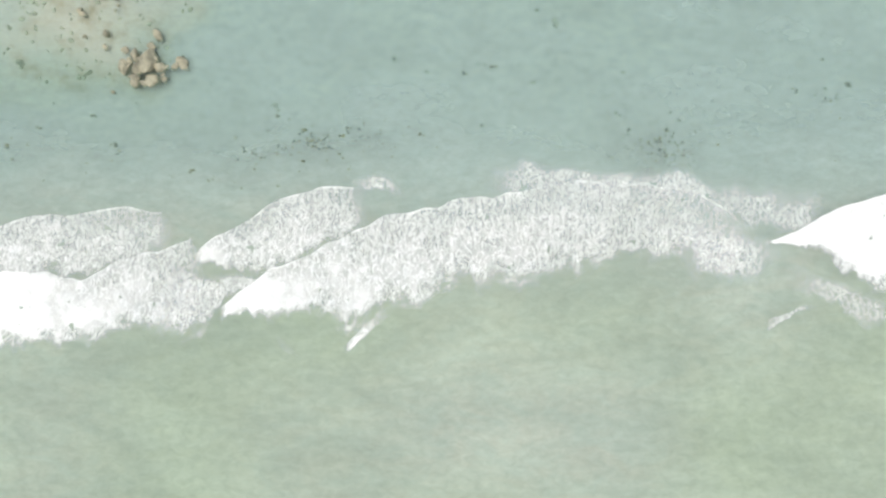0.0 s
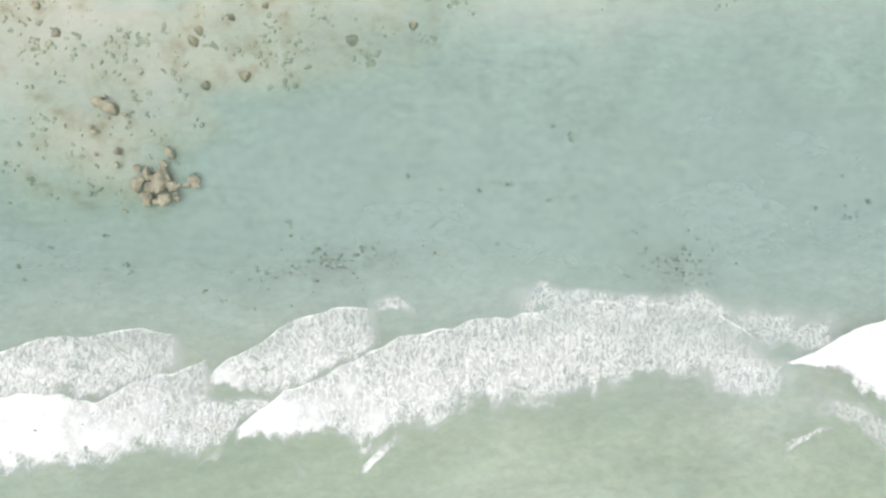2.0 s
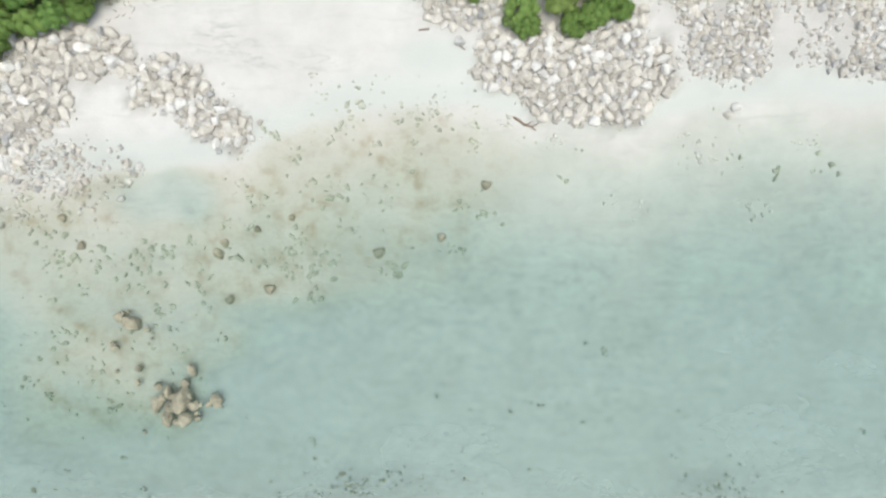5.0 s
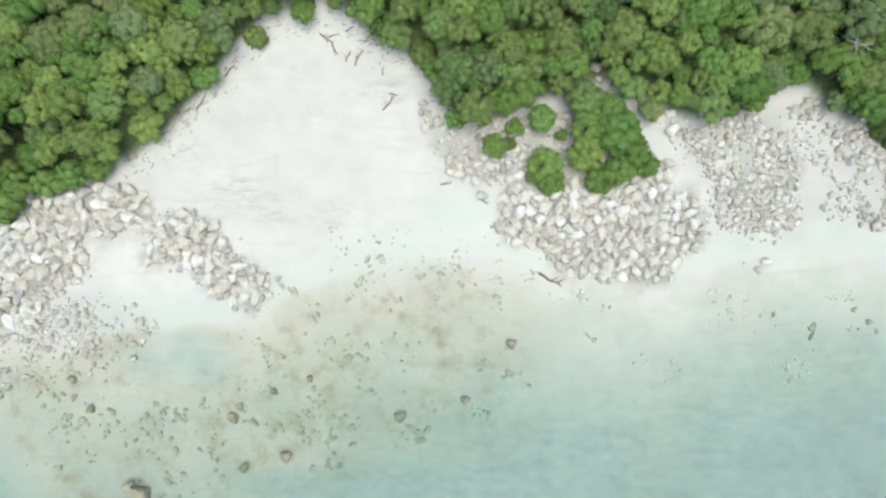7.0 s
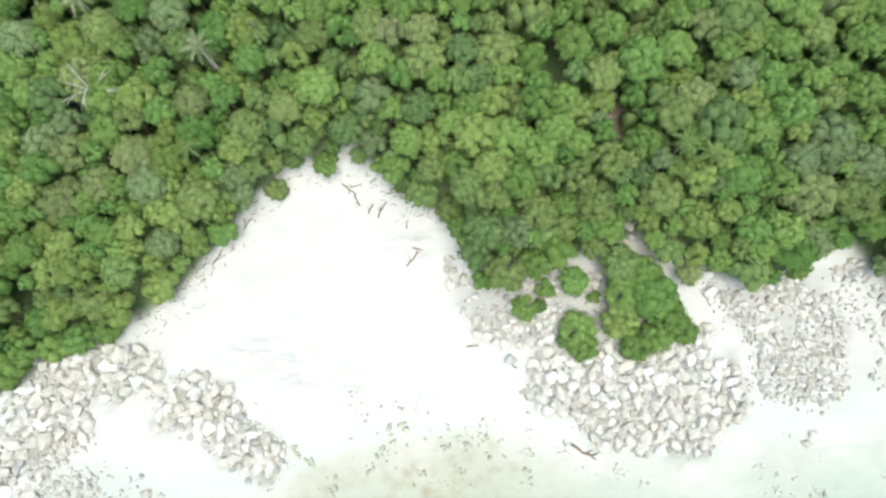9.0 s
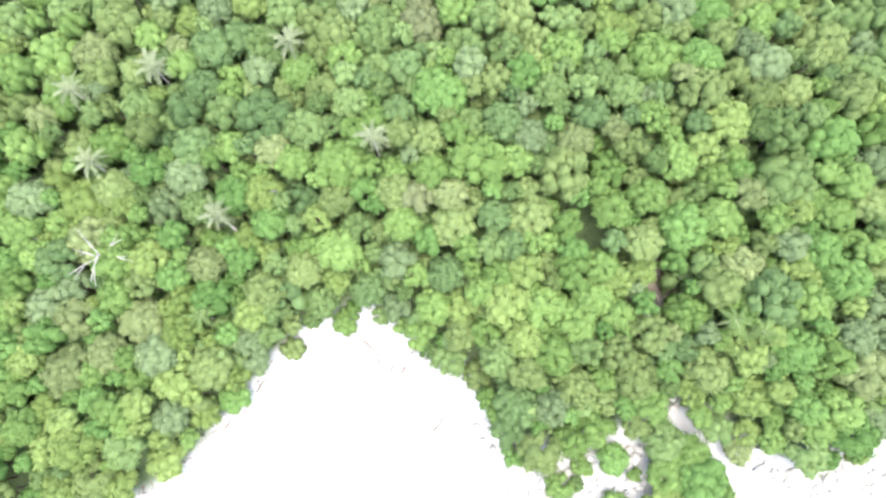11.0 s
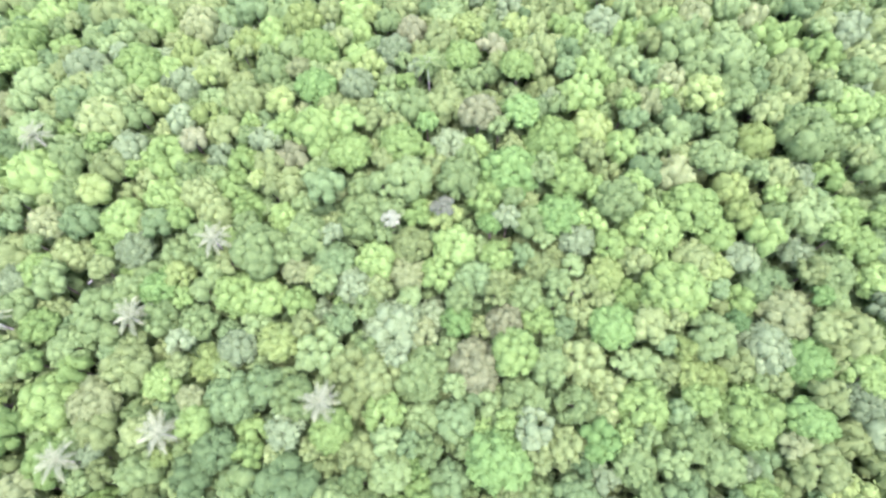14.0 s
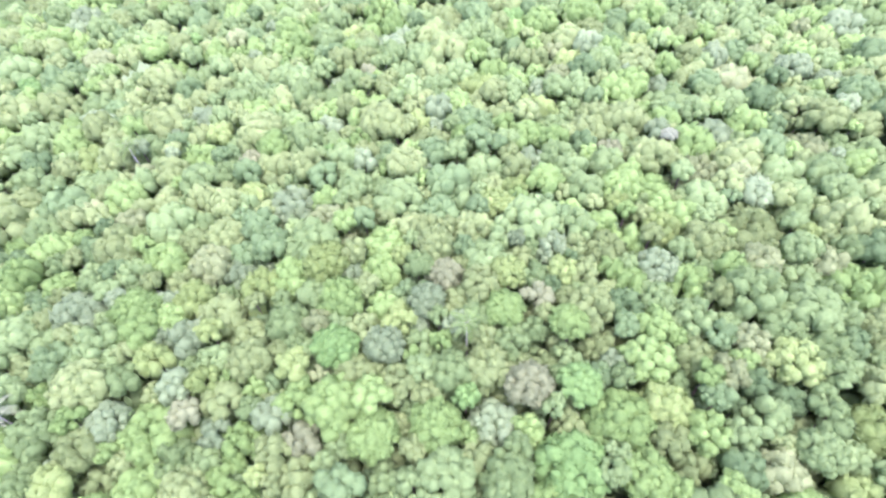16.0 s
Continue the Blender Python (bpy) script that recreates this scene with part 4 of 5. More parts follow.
CROWNS_WEST = [
    (-59.6, 115.2, 3.2, 4), (35.3, 115.2, 4.4, 6), (-13.2, 115.7, 2.9, 0), (-6.1, 116.4, 3.4, 1), (25.9, 117.4, 4.1, 7), (-10.0, 118.0, 2.8, 5), (-45.6, 118.4, 2.2, 0), (43.0, 119.1, 3.4, 4), (33.7, 119.4, 2.8, 4),
    (-62.0, 119.7, 3.6, 6), (-2.9, 120.4, 3.4, 1), (-47.5, 120.9, 2.4, 5), (-75.7, 121.3, 3.7, 4), (2.2, 121.6, 2.4, 1), (-18.5, 122.4, 2.4, 5), (-22.1, 122.5, 2.9, 1), (-7.7, 122.8, 4.1, 1), (38.4, 123.0, 4.4, 4),
    (-38.3, 123.2, 2.7, 0), (27.6, 123.7, 3.5, 1), (-0.8, 123.9, 3.0, 1), (-71.6, 124.1, 2.2, 4),
]
CROWNS_EAST = [
    (-45.7, 124.1, 3.1, 2), (-31.5, 125.2, 3.2, 3), (-58.1, 125.7, 2.6, 7), (2.6, 125.9, 2.3, 5), (-24.6, 126.3, 1.9, 1), (-20.5, 126.7, 2.9, 3), (-13.3, 126.7, 2.6, 1), (33.0, 127.2, 4.0, 7), (5.8, 127.3, 2.0, 5),
    (-40.3, 127.3, 3.0, 2), (-53.6, 127.4, 2.9, 6), (-48.4, 127.8, 2.2, 7), (0.2, 127.9, 2.8, 1), (-77.2, 128.1, 2.6, 1), (19.0, 128.3, 3.3, 6), (42.2, 129.1, 2.9, 1), (-35.3, 129.6, 3.5, 1), (-3.8, 129.8, 2.2, 7),
    (-70.0, 130.4, 4.0, 6), (-11.7, 130.5, 2.7, 3), (29.0, 130.6, 3.0, 7), (35.2, 130.6, 2.2, 1),
]
CROWNS_FOOT = [
    (5.6, 130.9, 2.9, 2), (-19.7, 133.0, 3.4, 2), (-44.6, 133.1, 2.9, 7), (-26.5, 133.1, 2.9, 1), (-38.1, 133.5, 2.1, 5), (11.0, 133.5, 3.7, 7), (-14.2, 134.2, 2.7, 3), (-9.4, 134.2, 3.4, 2), (15.6, 134.2, 3.0, 1),
    (22.6, 134.2, 2.5, 1), (-64.5, 134.6, 1.8, 5), (-54.6, 134.9, 2.8, 0), (25.7, 135.0, 1.8, 5), (30.3, 135.0, 2.8, 1), (41.6, 135.7, 3.4, 1), (-78.3, 135.7, 3.2, 4), (-35.6, 136.0, 2.8, 2), (-24.6, 136.2, 2.4, 8),
    (34.7, 136.3, 2.9, 2), (-45.4, 136.7, 3.1, 5), (-20.1, 136.9, 2.7, 6), (-14.4, 137.0, 1.5, 7),
]
CROWNS_LOWER = [
    (19.3, 137.0, 2.4, 6), (6.1, 137.0, 2.9, 1), (-27.6, 137.0, 2.8, 2), (-66.2, 137.1, 3.1, 2), (-56.1, 138.8, 3.1, 4), (-61.2, 139.4, 2.5, 7), (-41.3, 140.7, 2.8, 1), (-11.3, 141.3, 2.7, 1), (9.7, 141.3, 3.0, 1),
    (-44.2, 142.3, 2.8, 6), (-49.9, 142.6, 2.4, 1), (13.0, 142.7, 2.4, 5), (-54.9, 142.8, 3.5, 3), (-3.6, 143.7, 2.7, 6), (-23.3, 144.0, 2.8, 2), (-9.7, 144.2, 2.7, 4), (1.5, 145.1, 2.0, 6), (-6.6, 145.6, 1.4, 7),
    (-13.1, 146.2, 3.1, 3), (16.5, 146.6, 3.4, 5), (6.5, 146.8, 2.4, 1), (-33.9, 148.5, 2.8, 0),
]
CROWNS_SLOPE = [
    (-73.4, 148.7, 3.2, 1), (-6.9, 150.2, 2.8, 0), (-53.9, 150.3, 2.8, 3), (-14.4, 151.6, 2.4, 2), (-0.6, 152.4, 2.8, 0), (-40.8, 152.7, 2.8, 1), (-34.9, 154.6, 2.5, 1), (13.2, 154.8, 3.1, 7),
    (-80.9, 154.8, 1.5, 5), (-75.4, 155.3, 4.4, 1), (-69.4, 155.3, 3.3, 6), (7.1, 155.4, 4.2, 1), (-57.6, 155.8, 1.6, 6), (-12.9, 155.9, 2.5, 0), (-5.2, 156.0, 3.5, 1), (1.1, 156.8, 2.1, 1), (18.9, 157.0, 2.4, 4),
    (-49.3, 157.5, 2.5, 3), (-61.6, 157.7, 2.6, 1), (-30.8, 159.6, 4.0, 0), (20.7, 160.0, 3.2, 1),
]
CROWNS_BROW = [
    (-56.7, 160.1, 2.4, 5), (-24.3, 160.4, 3.6, 8), (14.4, 161.5, 3.4, 7), (-74.1, 161.6, 3.0, 0), (-53.2, 161.7, 2.6, 4), (0.1, 162.5, 1.7, 5), (10.0, 163.0, 3.6, 4), (-78.8, 164.0, 2.6, 1),
    (-58.9, 164.9, 2.6, 0), (-34.1, 165.0, 4.4, 4), (-40.8, 165.4, 2.1, 3), (-26.6, 165.5, 2.1, 7), (-20.8, 165.5, 2.6, 8), (-16.4, 165.5, 2.2, 1), (6.7, 165.7, 1.4, 9), (26.5, 165.8, 3.2, 1), (13.3, 167.2, 3.6, 6),
    (-50.9, 168.2, 3.0, 1), (-64.5, 168.9, 2.7, 7), (-54.8, 168.9, 3.4, 1), (-12.6, 169.1, 1.5, 2),
]
CROWNS_MIDDLE = [
    (-83.6, 169.7, 2.7, 4), (-39.6, 169.8, 2.6, 4), (-62.0, 170.6, 2.1, 5), (25.1, 170.8, 3.3, 1), (-81.1, 171.3, 2.7, 1), (-32.9, 171.5, 2.6, 6), (-15.9, 172.3, 2.6, 2),
    (5.1, 172.3, 2.2, 5), (19.5, 172.3, 3.3, 0), (-42.4, 173.0, 3.0, 3), (-21.6, 173.7, 2.3, 1), (2.9, 173.7, 3.0, 2), (8.7, 173.7, 2.2, 4), (-68.6, 174.1, 2.7, 4), (15.2, 174.5, 2.2, 4), (-7.4, 175.2, 2.2, 1),
    (23.1, 175.9, 2.9, 1), (-11.5, 175.9, 2.6, 4),
]
CROWNS_UPPER = [
    (-81.1, 177.4, 2.7, 6), (-21.3, 177.7, 1.9, 3), (-71.2, 178.2, 3.1, 1), (-28.5, 178.8, 2.3, 5), (-58.9, 178.9, 2.7, 2), (9.1, 179.1, 2.4, 5), (21.8, 179.5, 2.6, 1), (18.2, 179.5, 3.7, 0),
    (3.3, 180.2, 4.1, 2), (-61.1, 181.7, 2.7, 2), (1.5, 184.9, 2.4, 6), (-48.9, 186.7, 2.2, 8), (-71.7, 188.1, 2.6, 4), (-4.9, 188.5, 2.8, 1),
    (-62.9, 188.9, 2.0, 8), (-52.9, 189.0, 2.5, 4), (12.4, 189.4, 2.8, 5),
]
CROWNS_TOP = [
    (1.5, 190.0, 2.5, 0), (-8.8, 191.5, 3.2, 5), (-64.6, 192.1, 2.1, 4), (-61.6, 192.5, 1.9, 5), (-38.8, 192.9, 2.6, 2), (-51.3, 194.5, 2.1, 5), (-33.0, 194.6, 3.0, 0),
    (-1.4, 194.6, 2.2, 6), (10.6, 194.7, 2.2, 0), (-68.7, 195.3, 2.3, 5), (-56.8, 195.4, 3.0, 2), (-9.8, 196.4, 3.3, 1), (6.7, 196.4, 3.3, 5), (-65.6, 198.2, 2.5, 4),
    (-62.6, 198.7, 1.7, 5), (2.2, 198.7, 2.6, 6), (-43.6, 199.7, 2.7, 2), (-49.2, 200.2, 1.9, 6),
]
CROWNS_RIDGE = [
    (-8.6, 200.7, 2.3, 1), (-39.5, 201.2, 2.3, 5), (-3.1, 202.2, 3.1, 0), (-66.8, 203.9, 2.8, 5), (-22.1, 204.8, 2.2, 8),
    (-58.3, 206.0, 3.6, 5), (19.2, 207.3, 5.1, 1), (-2.3, 207.4, 3.2, 1), (-54.5, 207.7, 3.3, 1), (-34.0, 208.1, 2.8, 8), (-15.6, 208.5, 2.4, 2), (-18.7, 208.6, 2.4, 5), (-42.7, 208.7, 3.4, 1),
    (3.5, 209.5, 2.4, 1), (-5.9, 209.6, 3.2, 4), (16.3, 210.6, 2.4, 6),
]
CROWNS_BACK = [
    (-39.8, 210.6, 1.7, 5), (7.7, 210.7, 2.8, 6), (-90.8, 212.5, 4.0, 1), (-42.4, 213.7, 3.5, 1), (15.2, 214.9, 1.6, 5), (-66.0, 215.1, 3.5, 2), (-81.1, 217.1, 2.3, 6), (-3.5, 217.1, 3.1, 5), (9.5, 218.2, 5.1, 2),
    (-52.0, 218.3, 3.3, 6), (-35.6, 220.2, 4.8, 3), (-47.1, 220.3, 4.0, 2), (-8.9, 221.2, 2.2, 5), (-57.9, 222.0, 4.2, 4), (-64.4, 223.3, 2.6, 5), (-23.6, 225.1, 2.1, 5), (-69.7, 228.6, 3.6, 0), (5.6, 229.4, 4.8, 6),
    (-66.8, 231.4, 2.6, 8), (-20.9, 231.7, 3.1, 4), (-75.9, 233.0, 5.2, 1), (-94.6, 233.2, 4.3, 5),
]
CROWNS_FAR = [
    (-8.2, 233.7, 2.7, 8), (23.8, 234.8, 5.2, 6), (-87.0, 236.2, 4.4, 0), (-37.5, 237.1, 4.3, 2), (-30.8, 238.6, 3.8, 1), (-55.4, 240.5, 2.5, 4), (-39.7, 242.0, 2.8, 5), (-61.8, 242.3, 3.5, 0), (-78.9, 244.3, 5.1, 4),
    (-70.0, 245.9, 4.6, 1), (-18.8, 246.7, 5.0, 5), (-48.3, 247.3, 5.1, 1), (5.2, 248.0, 5.2, 0), (-29.3, 253.5, 4.2, 5), (18.3, 255.2, 5.2, 6), (-50.7, 257.0, 2.4, 8), (-84.9, 258.0, 4.5, 0), (-97.9, 258.3, 5.1, 4),
    (-61.2, 259.4, 4.5, 0), (-92.8, 260.3, 5.2, 1), (-72.2, 261.9, 5.2, 2), (13.8, 264.7, 3.9, 5),
]
CROWNS_LAST = [
    (-21.7, 267.0, 4.0, 3), (3.6, 268.4, 3.5, 5), (-56.5, 273.0, 3.0, 5),
]
CROWNS_STANDING_OUT = [
    (-19.9, 184.7, 4.5, 7), (-13.8, 178.9, 3.4, 7), (3.1, 180.1, 3.9, 1), (-0.1, 169.6, 4.0, 1), (-8.4, 171.4, 2.6, 5), (-22.6, 177.3, 1.7, 7), (-18.3, 192.8, 2.8, 7), (-32.4, 174.8, 2.8, 2), (5.7, 186.5, 2.8, 0),
    (-24.0, 192.8, 3.1, 8), (-7.9, 165.1, 3.3, 7), (-41.1, 187.2, 3.3, 1), (-34.4, 188.4, 3.3, 1), (-46.9, 171.2, 2.0, 6), (-48.2, 162.5, 2.8, 5), (-46.6, 197.0, 3.2, 7), (-26.3, 202.3, 2.9, 1), (-36.0, 203.4, 2.7, 4),
    (-18.7, 200.4, 2.7, 1), (-25.7, 207.9, 2.8, 5), (-73.3, 201.8, 3.6, 1), (-35.0, 140.7, 4.0, 1), (-39.5, 145.1, 3.3, 0), (-21.7, 150.0, 4.2, 7),
]
CROWNS = CROWNS_STANDING_OUT + [c for c in CROWNS_BEACH + CROWNS_WEST + CROWNS_EAST + CROWNS_FOOT + CROWNS_LOWER + CROWNS_SLOPE + CROWNS_BROW + CROWNS_MIDDLE + CROWNS_UPPER + CROWNS_TOP + CROWNS_RIDGE + CROWNS_BACK + CROWNS_FAR + CROWNS_LAST if all(math.hypot(c[0] - q[0], c[1] - q[1]) > 0.55 * (q[2] + c[2]) for q in CROWNS_STANDING_OUT)]
PALMS = [(16.5, 120.7, 8.8), (20.3, 119.4, 8.0), (-53.6, 120.3, 7.0), (-57.2, 174.3, 9.0), (-65.8, 164.6, 9.0), (-41.8, 155.3, 9.0), (-70.5, 148.7, 9.0), (-83.1, 163.9, 9.0), (-68.0, 139.6, 9.0),
         (-59.5, 151.7, 9.0), (-30.2, 142.6, 9.4), (-51.0, 133.0, 9.0), (-31.0, 198.9, 9.0), (-83.0, 187.7, 9.0), (-85.7, 230.5, 10.0)]
CANOPY_Y = [100, 115, 128, 141, 150, 165, 172, 180, 195, 210, 225, 260, 300, 400]
CANOPY_Z = [5, 9, 14, 18.3, 20.8, 22.3, 23.3, 25.8, 29.2, 29.8, 29.5, 30, 31, 33]
OPEN = [(9.0, 125.5, 1.3, 4.6), (11.5, 110.2, 1.6, 2.0), (-1.0, 133.5, 2.0, 2.0), (-74.5, 170.2, 1.6, 3.4)]


def view_half(y):
    """Half the width of the woods that need fine crowns."""
    return 80 + max(y - 190, 0) * 0.42


def free_places():
    """Crowns packed over the wooded ground, the largest first: x, y, radius."""
    rng = np.random.RandomState(21)
    cell, found, taken = 5.0, [], {}

    def add(x, y, r, own):
        taken.setdefault((int(x // cell), int(y // cell)), []).append((x, y, r))
        if own:
            found.append((x, y, r))
    for x, y, r, *_ in FIXED + SHRUBS + CROWNS + [(-28.6, 178.9, 1.9)]:
        add(x, y, r * 0.9, False)
    for x, y, h in PALMS:
        add(x, y, 1.1, False)
    for a, b, tries, gap in ((3.2, 4.0, 1800, 0.72), (2.5, 3.1, 9000, 0.72), (1.9, 2.4, 42000, 0.72), (1.4, 1.8, 80000, 0.72), (1.1, 1.4, 50000, 0.72), (1.3, 1.7, 45000, 0.66)):
        for _ in range(tries):
            x, y = rng.uniform(-215, 171), rng.uniform(80, 372)
            half = 130 + max(y - 150, 0) * 0.42
            if abs(x + 22) > half or y < np.interp(x, EDGE_X, EDGE_Y) + rng.uniform(-0.6, 2.2):
                continue
            r = rng.uniform(a, b)
            if any(((x - cx) / (rx + r * 0.7)) ** 2 + ((y - cy) / (ry + r * 0.7)) ** 2 < 1 for cx, cy, rx, ry in OPEN):
                continue
            i, j = int(x // cell), int(y // cell)
            if r < 1.9 and abs(x + 22) > view_half(y):
                continue
            if all((x - q[0]) ** 2 + (y - q[1]) ** 2 > (gap * (r + q[2])) ** 2 for u in (-2, -1, 0, 1, 2) for w in (-2, -1, 0, 1, 2) for q in taken.get((i + u, j + w), ())):
                add(x, y, r, True)
    return found


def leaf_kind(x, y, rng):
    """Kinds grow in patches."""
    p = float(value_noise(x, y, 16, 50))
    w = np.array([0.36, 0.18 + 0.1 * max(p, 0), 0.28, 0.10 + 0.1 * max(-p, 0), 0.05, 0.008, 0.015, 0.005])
    # uphill the duller kinds remain: paling by haze put into the leaf colours
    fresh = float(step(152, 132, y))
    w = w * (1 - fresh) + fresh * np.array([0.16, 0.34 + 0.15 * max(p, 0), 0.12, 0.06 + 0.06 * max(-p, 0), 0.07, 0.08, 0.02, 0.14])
    if fresh > 0.5 and (x < -44 or x > 16):  # brightness of the view's sides put into leaf colour on both beach flanks
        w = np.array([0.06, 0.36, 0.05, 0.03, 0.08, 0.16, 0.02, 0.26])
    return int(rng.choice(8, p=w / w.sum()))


def crown_top(x, y):
    """How high a crown of the canopy stands over its ground: low along the beach, even on the hill."""
    shore_h = 4.2 + 4.2 * min(max(y - float(edge(x)), 0) / 12, 1)
    return shore_h if y < 128 else float(np.interp(y, CANOPY_Y, CANOPY_Z)) + 0.4 - float(land(x, y))


def build_trees():
    rng = np.random.RandomState(5)
    for x, y, r, h, leaf, shape in FIXED:
        tree(x, y, r, h, leaf, shape, rng.uniform(0, 360), 1.15 if shape > 7 else 1.0)
    for x, y, r, h, leaf, shape in SHRUBS:
        tree(x, y, r, h, leaf, shape, rng.uniform(0, 360), 1.0, "shrub", "green leafy shrub growing among boulders at the beach" if leaf != 5 else "yellow-green leafy shrub at the forest edge", "shrubs along the beach")
    for x, y, r, leaf in CROWNS_STANDING_OUT:
        tree(x, y, r * 1.04, crown_top(x, y) + 0.15 * r, leaf, rng.randint(8, 12), rng.uniform(0, 360), 1.1)
    for x, y, r, leaf in CROWNS[len(CROWNS_STANDING_OUT):]:
        if y < 178:
            tree(x, y, r * 1.06, crown_top(x, y), leaf, rng.randint(8, 12) if r > 2.5 else rng.randint(8), rng.uniform(0, 360), rng.uniform(1.0, 1.3))
    near, front, rest, far, outer = [], [], [], [], []
    for x, y, r in free_places():
        e = y - float(edge(x))
        h = (4.2 + 4.2 * min(e / 12, 1)) * rng.uniform(0.78, 1.2) + (r - 2.2) * 0.8
        if abs(x + 22) > view_half(y) or y > 330:
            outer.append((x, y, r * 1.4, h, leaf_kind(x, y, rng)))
            continue
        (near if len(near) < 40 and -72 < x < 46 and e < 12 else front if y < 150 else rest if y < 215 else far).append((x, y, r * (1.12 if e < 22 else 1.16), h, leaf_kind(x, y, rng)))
    for x, y, r, h, leaf in near:
        tree(x, y, r, h, leaf, rng.randint(8), rng.uniform(0, 360), rng.uniform(0.9, 1.25))
    for x, y, r, leaf in CROWNS[len(CROWNS_STANDING_OUT):]:
        if y >= 178:
            (rest if y < 240 else far).append((x, y, r * 1.06, crown_top(x, y), leaf))
    under = []
    for gx in np.arange(-106, 72, 3.2):
        for gy in np.arange(104, 290, 3.2):
            x, y = gx + rng.uniform(-1, 1), gy + rng.uniform(-1, 1)
            if abs(x + 20) < view_half(y) and y > float(edge(x)) + 5 and not any(((x - cx) / (rx + 2)) ** 2 + ((y - cy) / (ry + 2)) ** 2 < 1 for cx, cy, rx, ry in OPEN):
                under.append((x, y, rng.uniform(2.0, 2.6), rng.uniform(3.4, 5.2), int(rng.choice([0, 2, 3], p=[0.4, 0.3, 0.3]))))
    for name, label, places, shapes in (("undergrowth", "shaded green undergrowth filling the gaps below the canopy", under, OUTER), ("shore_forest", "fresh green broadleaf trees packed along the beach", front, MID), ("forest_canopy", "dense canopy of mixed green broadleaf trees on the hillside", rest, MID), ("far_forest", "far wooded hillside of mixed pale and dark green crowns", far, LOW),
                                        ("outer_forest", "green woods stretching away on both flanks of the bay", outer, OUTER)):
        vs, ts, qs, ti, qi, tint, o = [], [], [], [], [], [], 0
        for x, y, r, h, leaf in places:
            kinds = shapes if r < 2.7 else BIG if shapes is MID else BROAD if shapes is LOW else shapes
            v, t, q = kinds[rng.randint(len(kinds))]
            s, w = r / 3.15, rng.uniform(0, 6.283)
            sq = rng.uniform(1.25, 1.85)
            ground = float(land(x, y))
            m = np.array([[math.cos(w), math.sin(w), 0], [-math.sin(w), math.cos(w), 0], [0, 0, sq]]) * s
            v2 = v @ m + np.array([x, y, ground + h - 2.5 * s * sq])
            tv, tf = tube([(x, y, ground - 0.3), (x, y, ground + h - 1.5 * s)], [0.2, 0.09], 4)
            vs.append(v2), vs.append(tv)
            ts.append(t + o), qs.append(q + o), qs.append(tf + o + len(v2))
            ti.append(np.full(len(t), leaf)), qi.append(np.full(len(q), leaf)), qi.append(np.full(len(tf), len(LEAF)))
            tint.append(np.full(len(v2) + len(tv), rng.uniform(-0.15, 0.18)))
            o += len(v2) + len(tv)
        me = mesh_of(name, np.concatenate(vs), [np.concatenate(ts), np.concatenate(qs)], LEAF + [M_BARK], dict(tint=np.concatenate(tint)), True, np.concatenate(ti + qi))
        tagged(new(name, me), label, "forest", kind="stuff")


def frond_shape():
    """One palm leaf along +x, arched, with split leaflets."""
    vs, fs = [], []
    L, n = 2.7, 15
    for k in range(n):
        t = (k + 0.6) / n
        x, z = L * t, 0.55 * math.sin(t * 2.2) - 1.1 * t * t
        ln = 0.36 * math.sin(math.pi * (0.12 + 0.8 * t)) + 0.1
        for side in (-1, 1):
            o = len(vs)
            vs += [(x - 0.055, 0, z), (x + 0.055, 0, z), (x + 0.30, side * ln, z - 0.42 * ln), (x + 0.22, side * ln, z - 0.45 * ln)]
            fs.append((o, o + 1, o + 2, o + 3))
    return np.array(vs), np.array(fs)


def rib_shape():
    """The midrib of a palm leaf."""
    L = 2.7
    return tube([(L * t, 0, 0.55 * math.sin(t * 2.2) - 1.1 * t * t + 0.015) for t in (0, 0.33, 0.66, 1)], [0.05, 0.04, 0.025, 0.01], 3)


def build_palms():
    rng = np.random.RandomState(9)
    fronds = [mesh_of("frond", *frond_shape(), [m]) for m in (M_FROND, M_FROND_GREEN)]
    rib = mesh_of("rib", *rib_shape(), [M_FROND], smooth=True)
    tv, tf = tube([(0, 0, -0.03), (0.02, 0.01, 0.3), (0.03, 0, 0.7), (0, 0, 1)], [0.2, 0.15, 0.13, 0.12], 7)
    trunk = mesh_of("palm_trunk", tv, tf, [M_DEAD], smooth=True)
    for x, y, h in PALMS:
        t = thing("palm_tree", "coconut palm with green fronds among the broadleaf crowns" if y < 128 or y > 190 else "coconut palm with pale fronds rising out of the canopy", "palm", "palms in the forest")
        t.matrix_basis = pose(x, y, float(land(x, y)), 0, 0, rng.uniform(0, 360))
        k = part("trunk", trunk, t, "slim pale grey palm trunk")
        k.matrix_basis = Matrix.Diagonal((1, 1, h, 1))
        for q in range(16):
            f = part("frond", fronds[y < 128 or y > 190], t)
            s = rng.uniform(0.7, 0.95)
            f.matrix_basis = pose(0, 0, h, 0, -35 + 52 * (q % 3) / 2 + rng.uniform(-8, 8), q * 137.5) @ Matrix.Diagonal((s, s, s, 1))
            part("rib", rib, f)


build_trees()
build_palms()


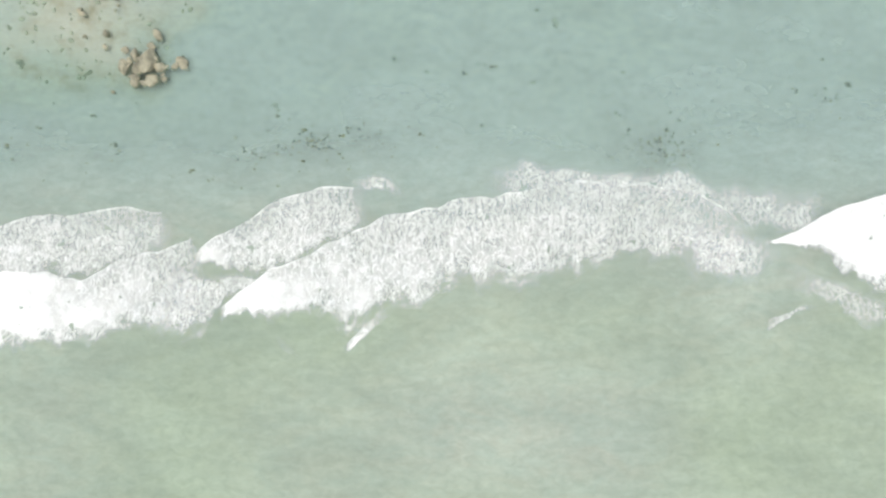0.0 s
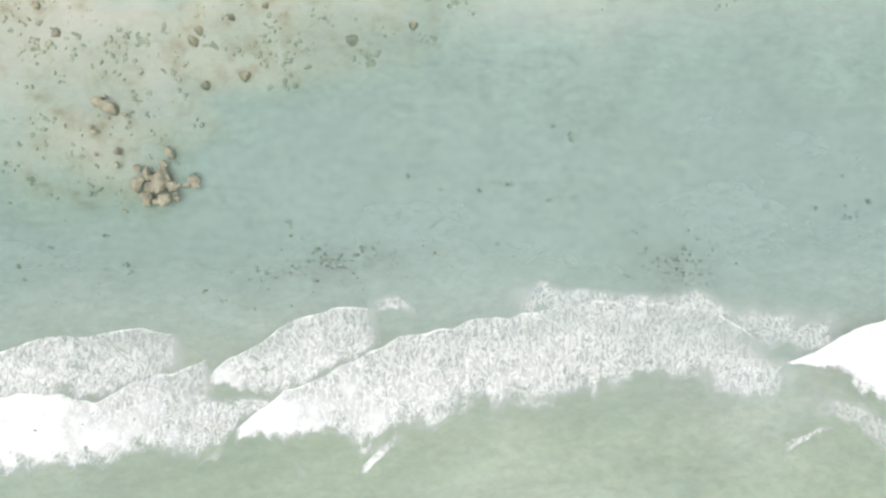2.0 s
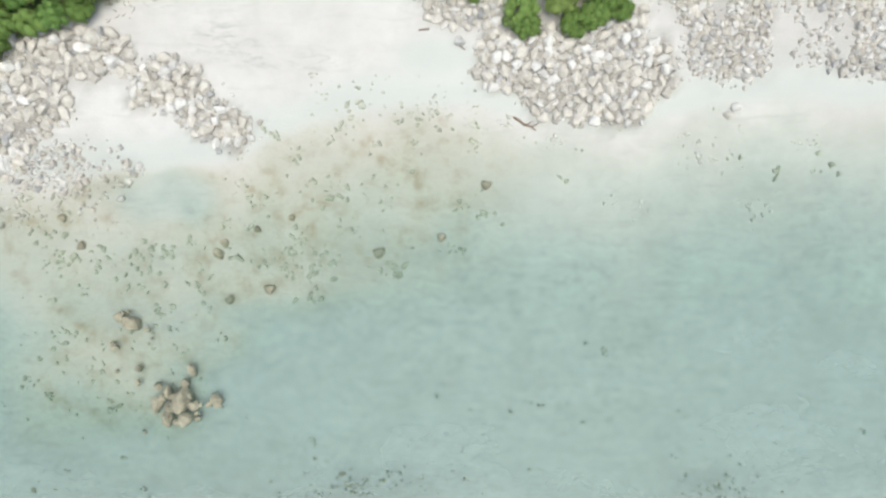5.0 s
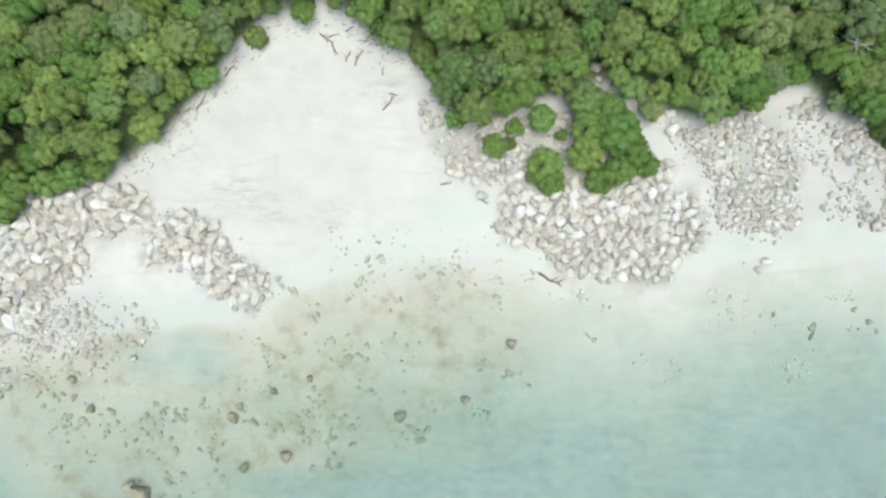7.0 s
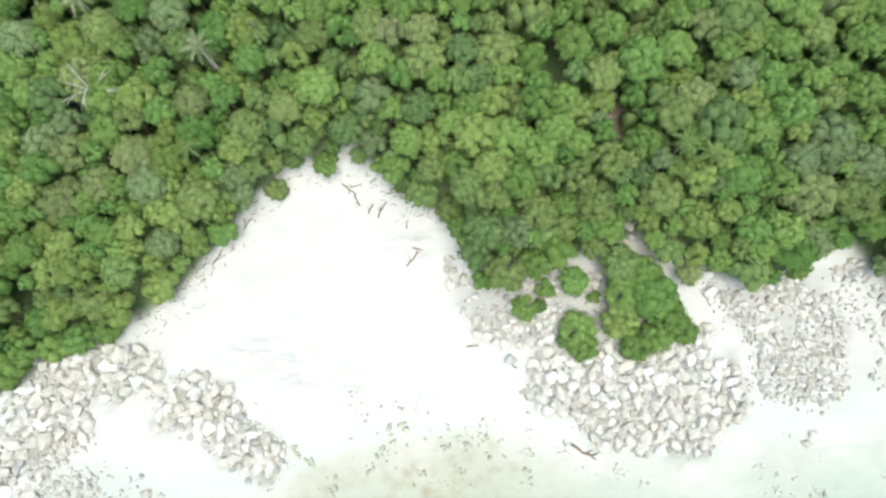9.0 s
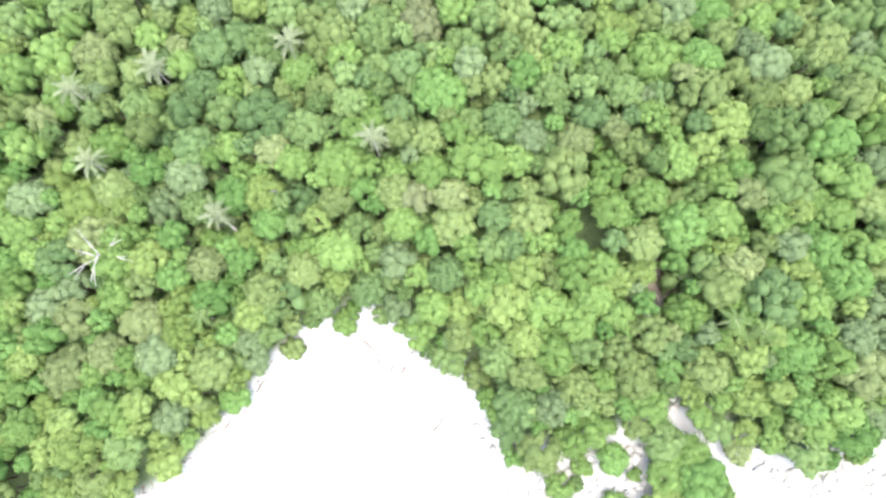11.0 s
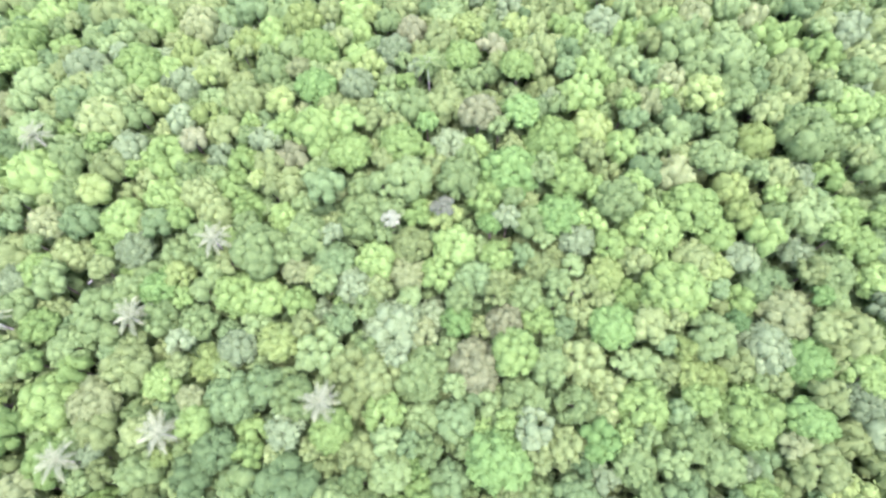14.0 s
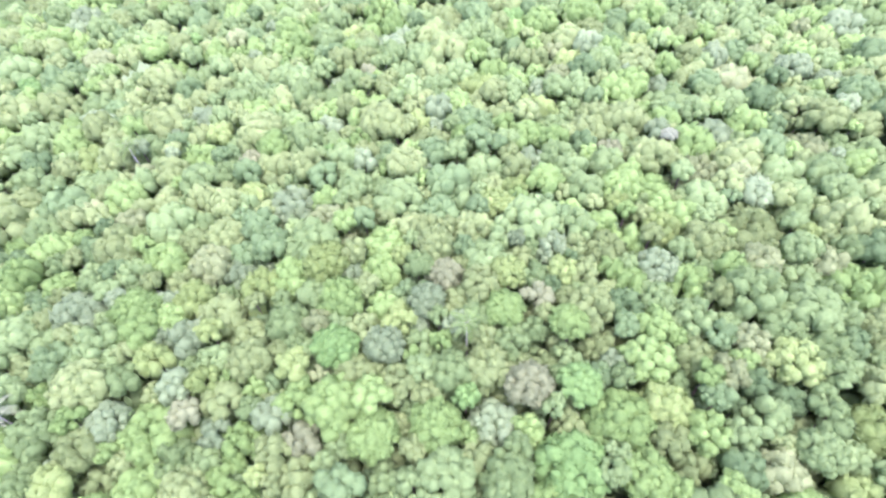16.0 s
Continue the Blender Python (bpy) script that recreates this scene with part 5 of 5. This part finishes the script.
# ---------------------------------------------------------------- dead wood
def log(x, y, length, radius, turn, mat, label, name="driftwood_log", z=None, tilt=0, forks=2):
    rng = np.random.RandomState(int(abs(x * 31 + y * 7)))
    pts = [(length * (t - 0.5), rng.uniform(-0.04, 0.04) * length, rng.uniform(0, 0.02) * length) for t in (0, 0.25, 0.5, 0.75, 1)]
    pieces = [tube(pts, [radius, radius * 0.95, radius * 0.8, radius * 0.65, radius * 0.35], 7)]
    for k in range(forks):
        t = rng.uniform(0.35, 0.9)
        a = Vector(pts[int(t * 4)])
        s = rng.choice((-1, 1))
        pieces.append(tube([a, a + Vector((0.12, 0.10 * s, 0.05)) * length, a + Vector((0.22, 0.26 * s, 0.08)) * length], [radius * 0.6, radius * 0.4, radius * 0.15], 5))
    ob = new(name, mesh_of(name, *joined(pieces), [mat], smooth=True))
    ob.matrix_basis = pose(x, y, (float(land(x, y)) if z is None else z) + radius * 0.6, 0, tilt, turn)
    return tagged(ob, label, "driftwood")


def build_wood():
    drift = "brown driftwood branch lying on pale sand"
    for x, y, length, radius, turn in [(-12.2, 92.9, 1.8, 0.13, 5), (-21.5, 106.2, 3.2, 0.13, 50), (-20.8, 107.6, 1.8, 0.1, -15), (-32.0, 117.2, 3.0, 0.14, -35), (-30.6, 115.4, 2.4, 0.12, -60),
                                       (-28.4, 114.2, 2.0, 0.12, 70), (-27.0, 113.6, 2.2, 0.12, 80), (-26.2, 114.8, 2.2, 0.1, 60), (-28.0, 118.6, 1.8, 0.1, 40), (-23.6, 117.6, 2.8, 0.16, -62),
                                       (-22.6, 111.6, 1.6, 0.1, 85), (-30.8, 117.8, 2.2, 0.1, 15), (-47.5, 111.5, 2.4, 0.12, 55), (-51.8, 106.0, 3.0, 0.12, 60), (-6.2, 90.2, 1.6, 0.12, -40), (-25.2, 116.4, 1.4, 0.09, 10)]:
        log(x, y, length, radius, turn, M_DRIFT, drift)
    log(4.1, 77.9, 4.2, 0.22, -28, M_DRIFT, "waterlogged brown log floating at the shore", z=-0.18)
    log(14.6, 78.6, 1.4, 0.14, 80, M_DRIFT, "dark driftwood stump standing in the shallows", z=0.0)
    for (ax, ay), (bx, by), h in (((-76.5, 173.5), (-72.0, 168.5), 8.0), ((-44.5, 138.5), (-42.8, 135.2), 10.0), ((-47.0, 129.5), (-50.6, 132.8), 8.5), ((-75.0, 129.4), (-79.4, 131.0), 9.0)):
        za = float(land(ax, ay))
        pts = [(ax, ay, za - 0.3), (ax * 0.66 + bx * 0.34, ay * 0.66 + by * 0.34, za + h * 0.4), (bx, by, za + h)]
        ob = new("leaning_dead_tree", mesh_of("leaning_dead_tree", *joined([tube(pts, [0.3, 0.24, 0.08], 7), tube([pts[1], (pts[1][0] + 1.2, pts[1][1] + 0.5, pts[1][2] + 1.6)], [0.12, 0.03], 5)]), [M_DEAD], smooth=True))
        tagged(ob, "bleached dead trunk leaning in a canopy gap", "dead tree")
    log(8.6, 127.5, 5.5, 0.16, 75, M_DEAD, "fallen bare branch on brown soil in a forest gap", "fallen_branch")
    log(10.6, 124.0, 4.5, 0.14, 100, M_DEAD, "fallen bare branch on brown soil in a forest gap", "fallen_branch")
    # bleached trees without leaves
    rng = np.random.RandomState(3)
    for x, y, size in ((-67.0, 125.5, 1.0), (47.6, 110.6, 0.62)):
        t = thing("dead_tree", "bleached leafless tree standing out of the canopy", "dead tree")
        t.matrix_basis = pose(x, y, float(land(x, y))) @ Matrix.Diagonal((size * 1.35, size * 1.5, size, 1))
        part("trunk", mesh_of("trunk", *tube([(0, 0, -0.3), (0.3, 0.3, 4), (0, 1.2, 8), (0.3, 1.5, 10.5)], [0.22, 0.18, 0.13, 0.07], 7), [M_DEAD], smooth=True), t)
        for k in range(6):
            a = k * 1.05 + rng.uniform(-0.3, 0.3)
            d = Vector((math.cos(a), math.sin(a), 0.55))
            s = Vector((0.2, 1.3, 8.2 + 0.35 * k))
            e = s + d * rng.uniform(2.0, 3.4)
            fork = tube([s.lerp(e, 0.5), s.lerp(e, 0.75) + Vector((0.5, -0.3, 0.5)), s.lerp(e, 0.95) + Vector((1.1, -0.6, 0.9))], [0.07, 0.05, 0.02], 4)
            b = part("branch", mesh_of("branch", *tube([s, s.lerp(e, 0.5) + Vector((0, 0, 0.25)), e], [0.09, 0.06, 0.02], 5), [M_DEAD], smooth=True), t)
            part("twig", mesh_of("twig", *fork, [M_DEAD], smooth=True), b)
    # rock and stones in the gaps of the forest
    for x, y, r in [(11.3, 111.4, 1.2), (12.2, 109.6, 0.9), (10.8, 108.8, 1.0), (12.4, 111.8, 0.7), (9.0, 122.4, 1.2), (10.4, 120.8, 0.9), (8.3, 125.0, 0.8)]:
        boulder(x, y, r, rng, 0, "pale boulder in a gap of the forest")
    pale = tree(-35.0, 177.0, 1.3, 9.5, 6, 5, 10, 0.7, label="small bleached tree with a whitish dead crown")
    pale.children[0].material_slots[0].material = M_PALE_DRY
    white = tree(1.7, 235.8, 1.7, 8.6, 6, 8, 70, 0.8, label="bleached pale tree standing out of the far canopy")
    white.children[0].material_slots[0].material = M_PALE_DRY
    dry = tree(-28.6, 178.9, 1.6, 9.0, 4, 3, 40, 0.7, label="half-dead tree with a dry grey crown in the canopy")
    dry.children[0].material_slots[0].material = M_DRY


build_wood()
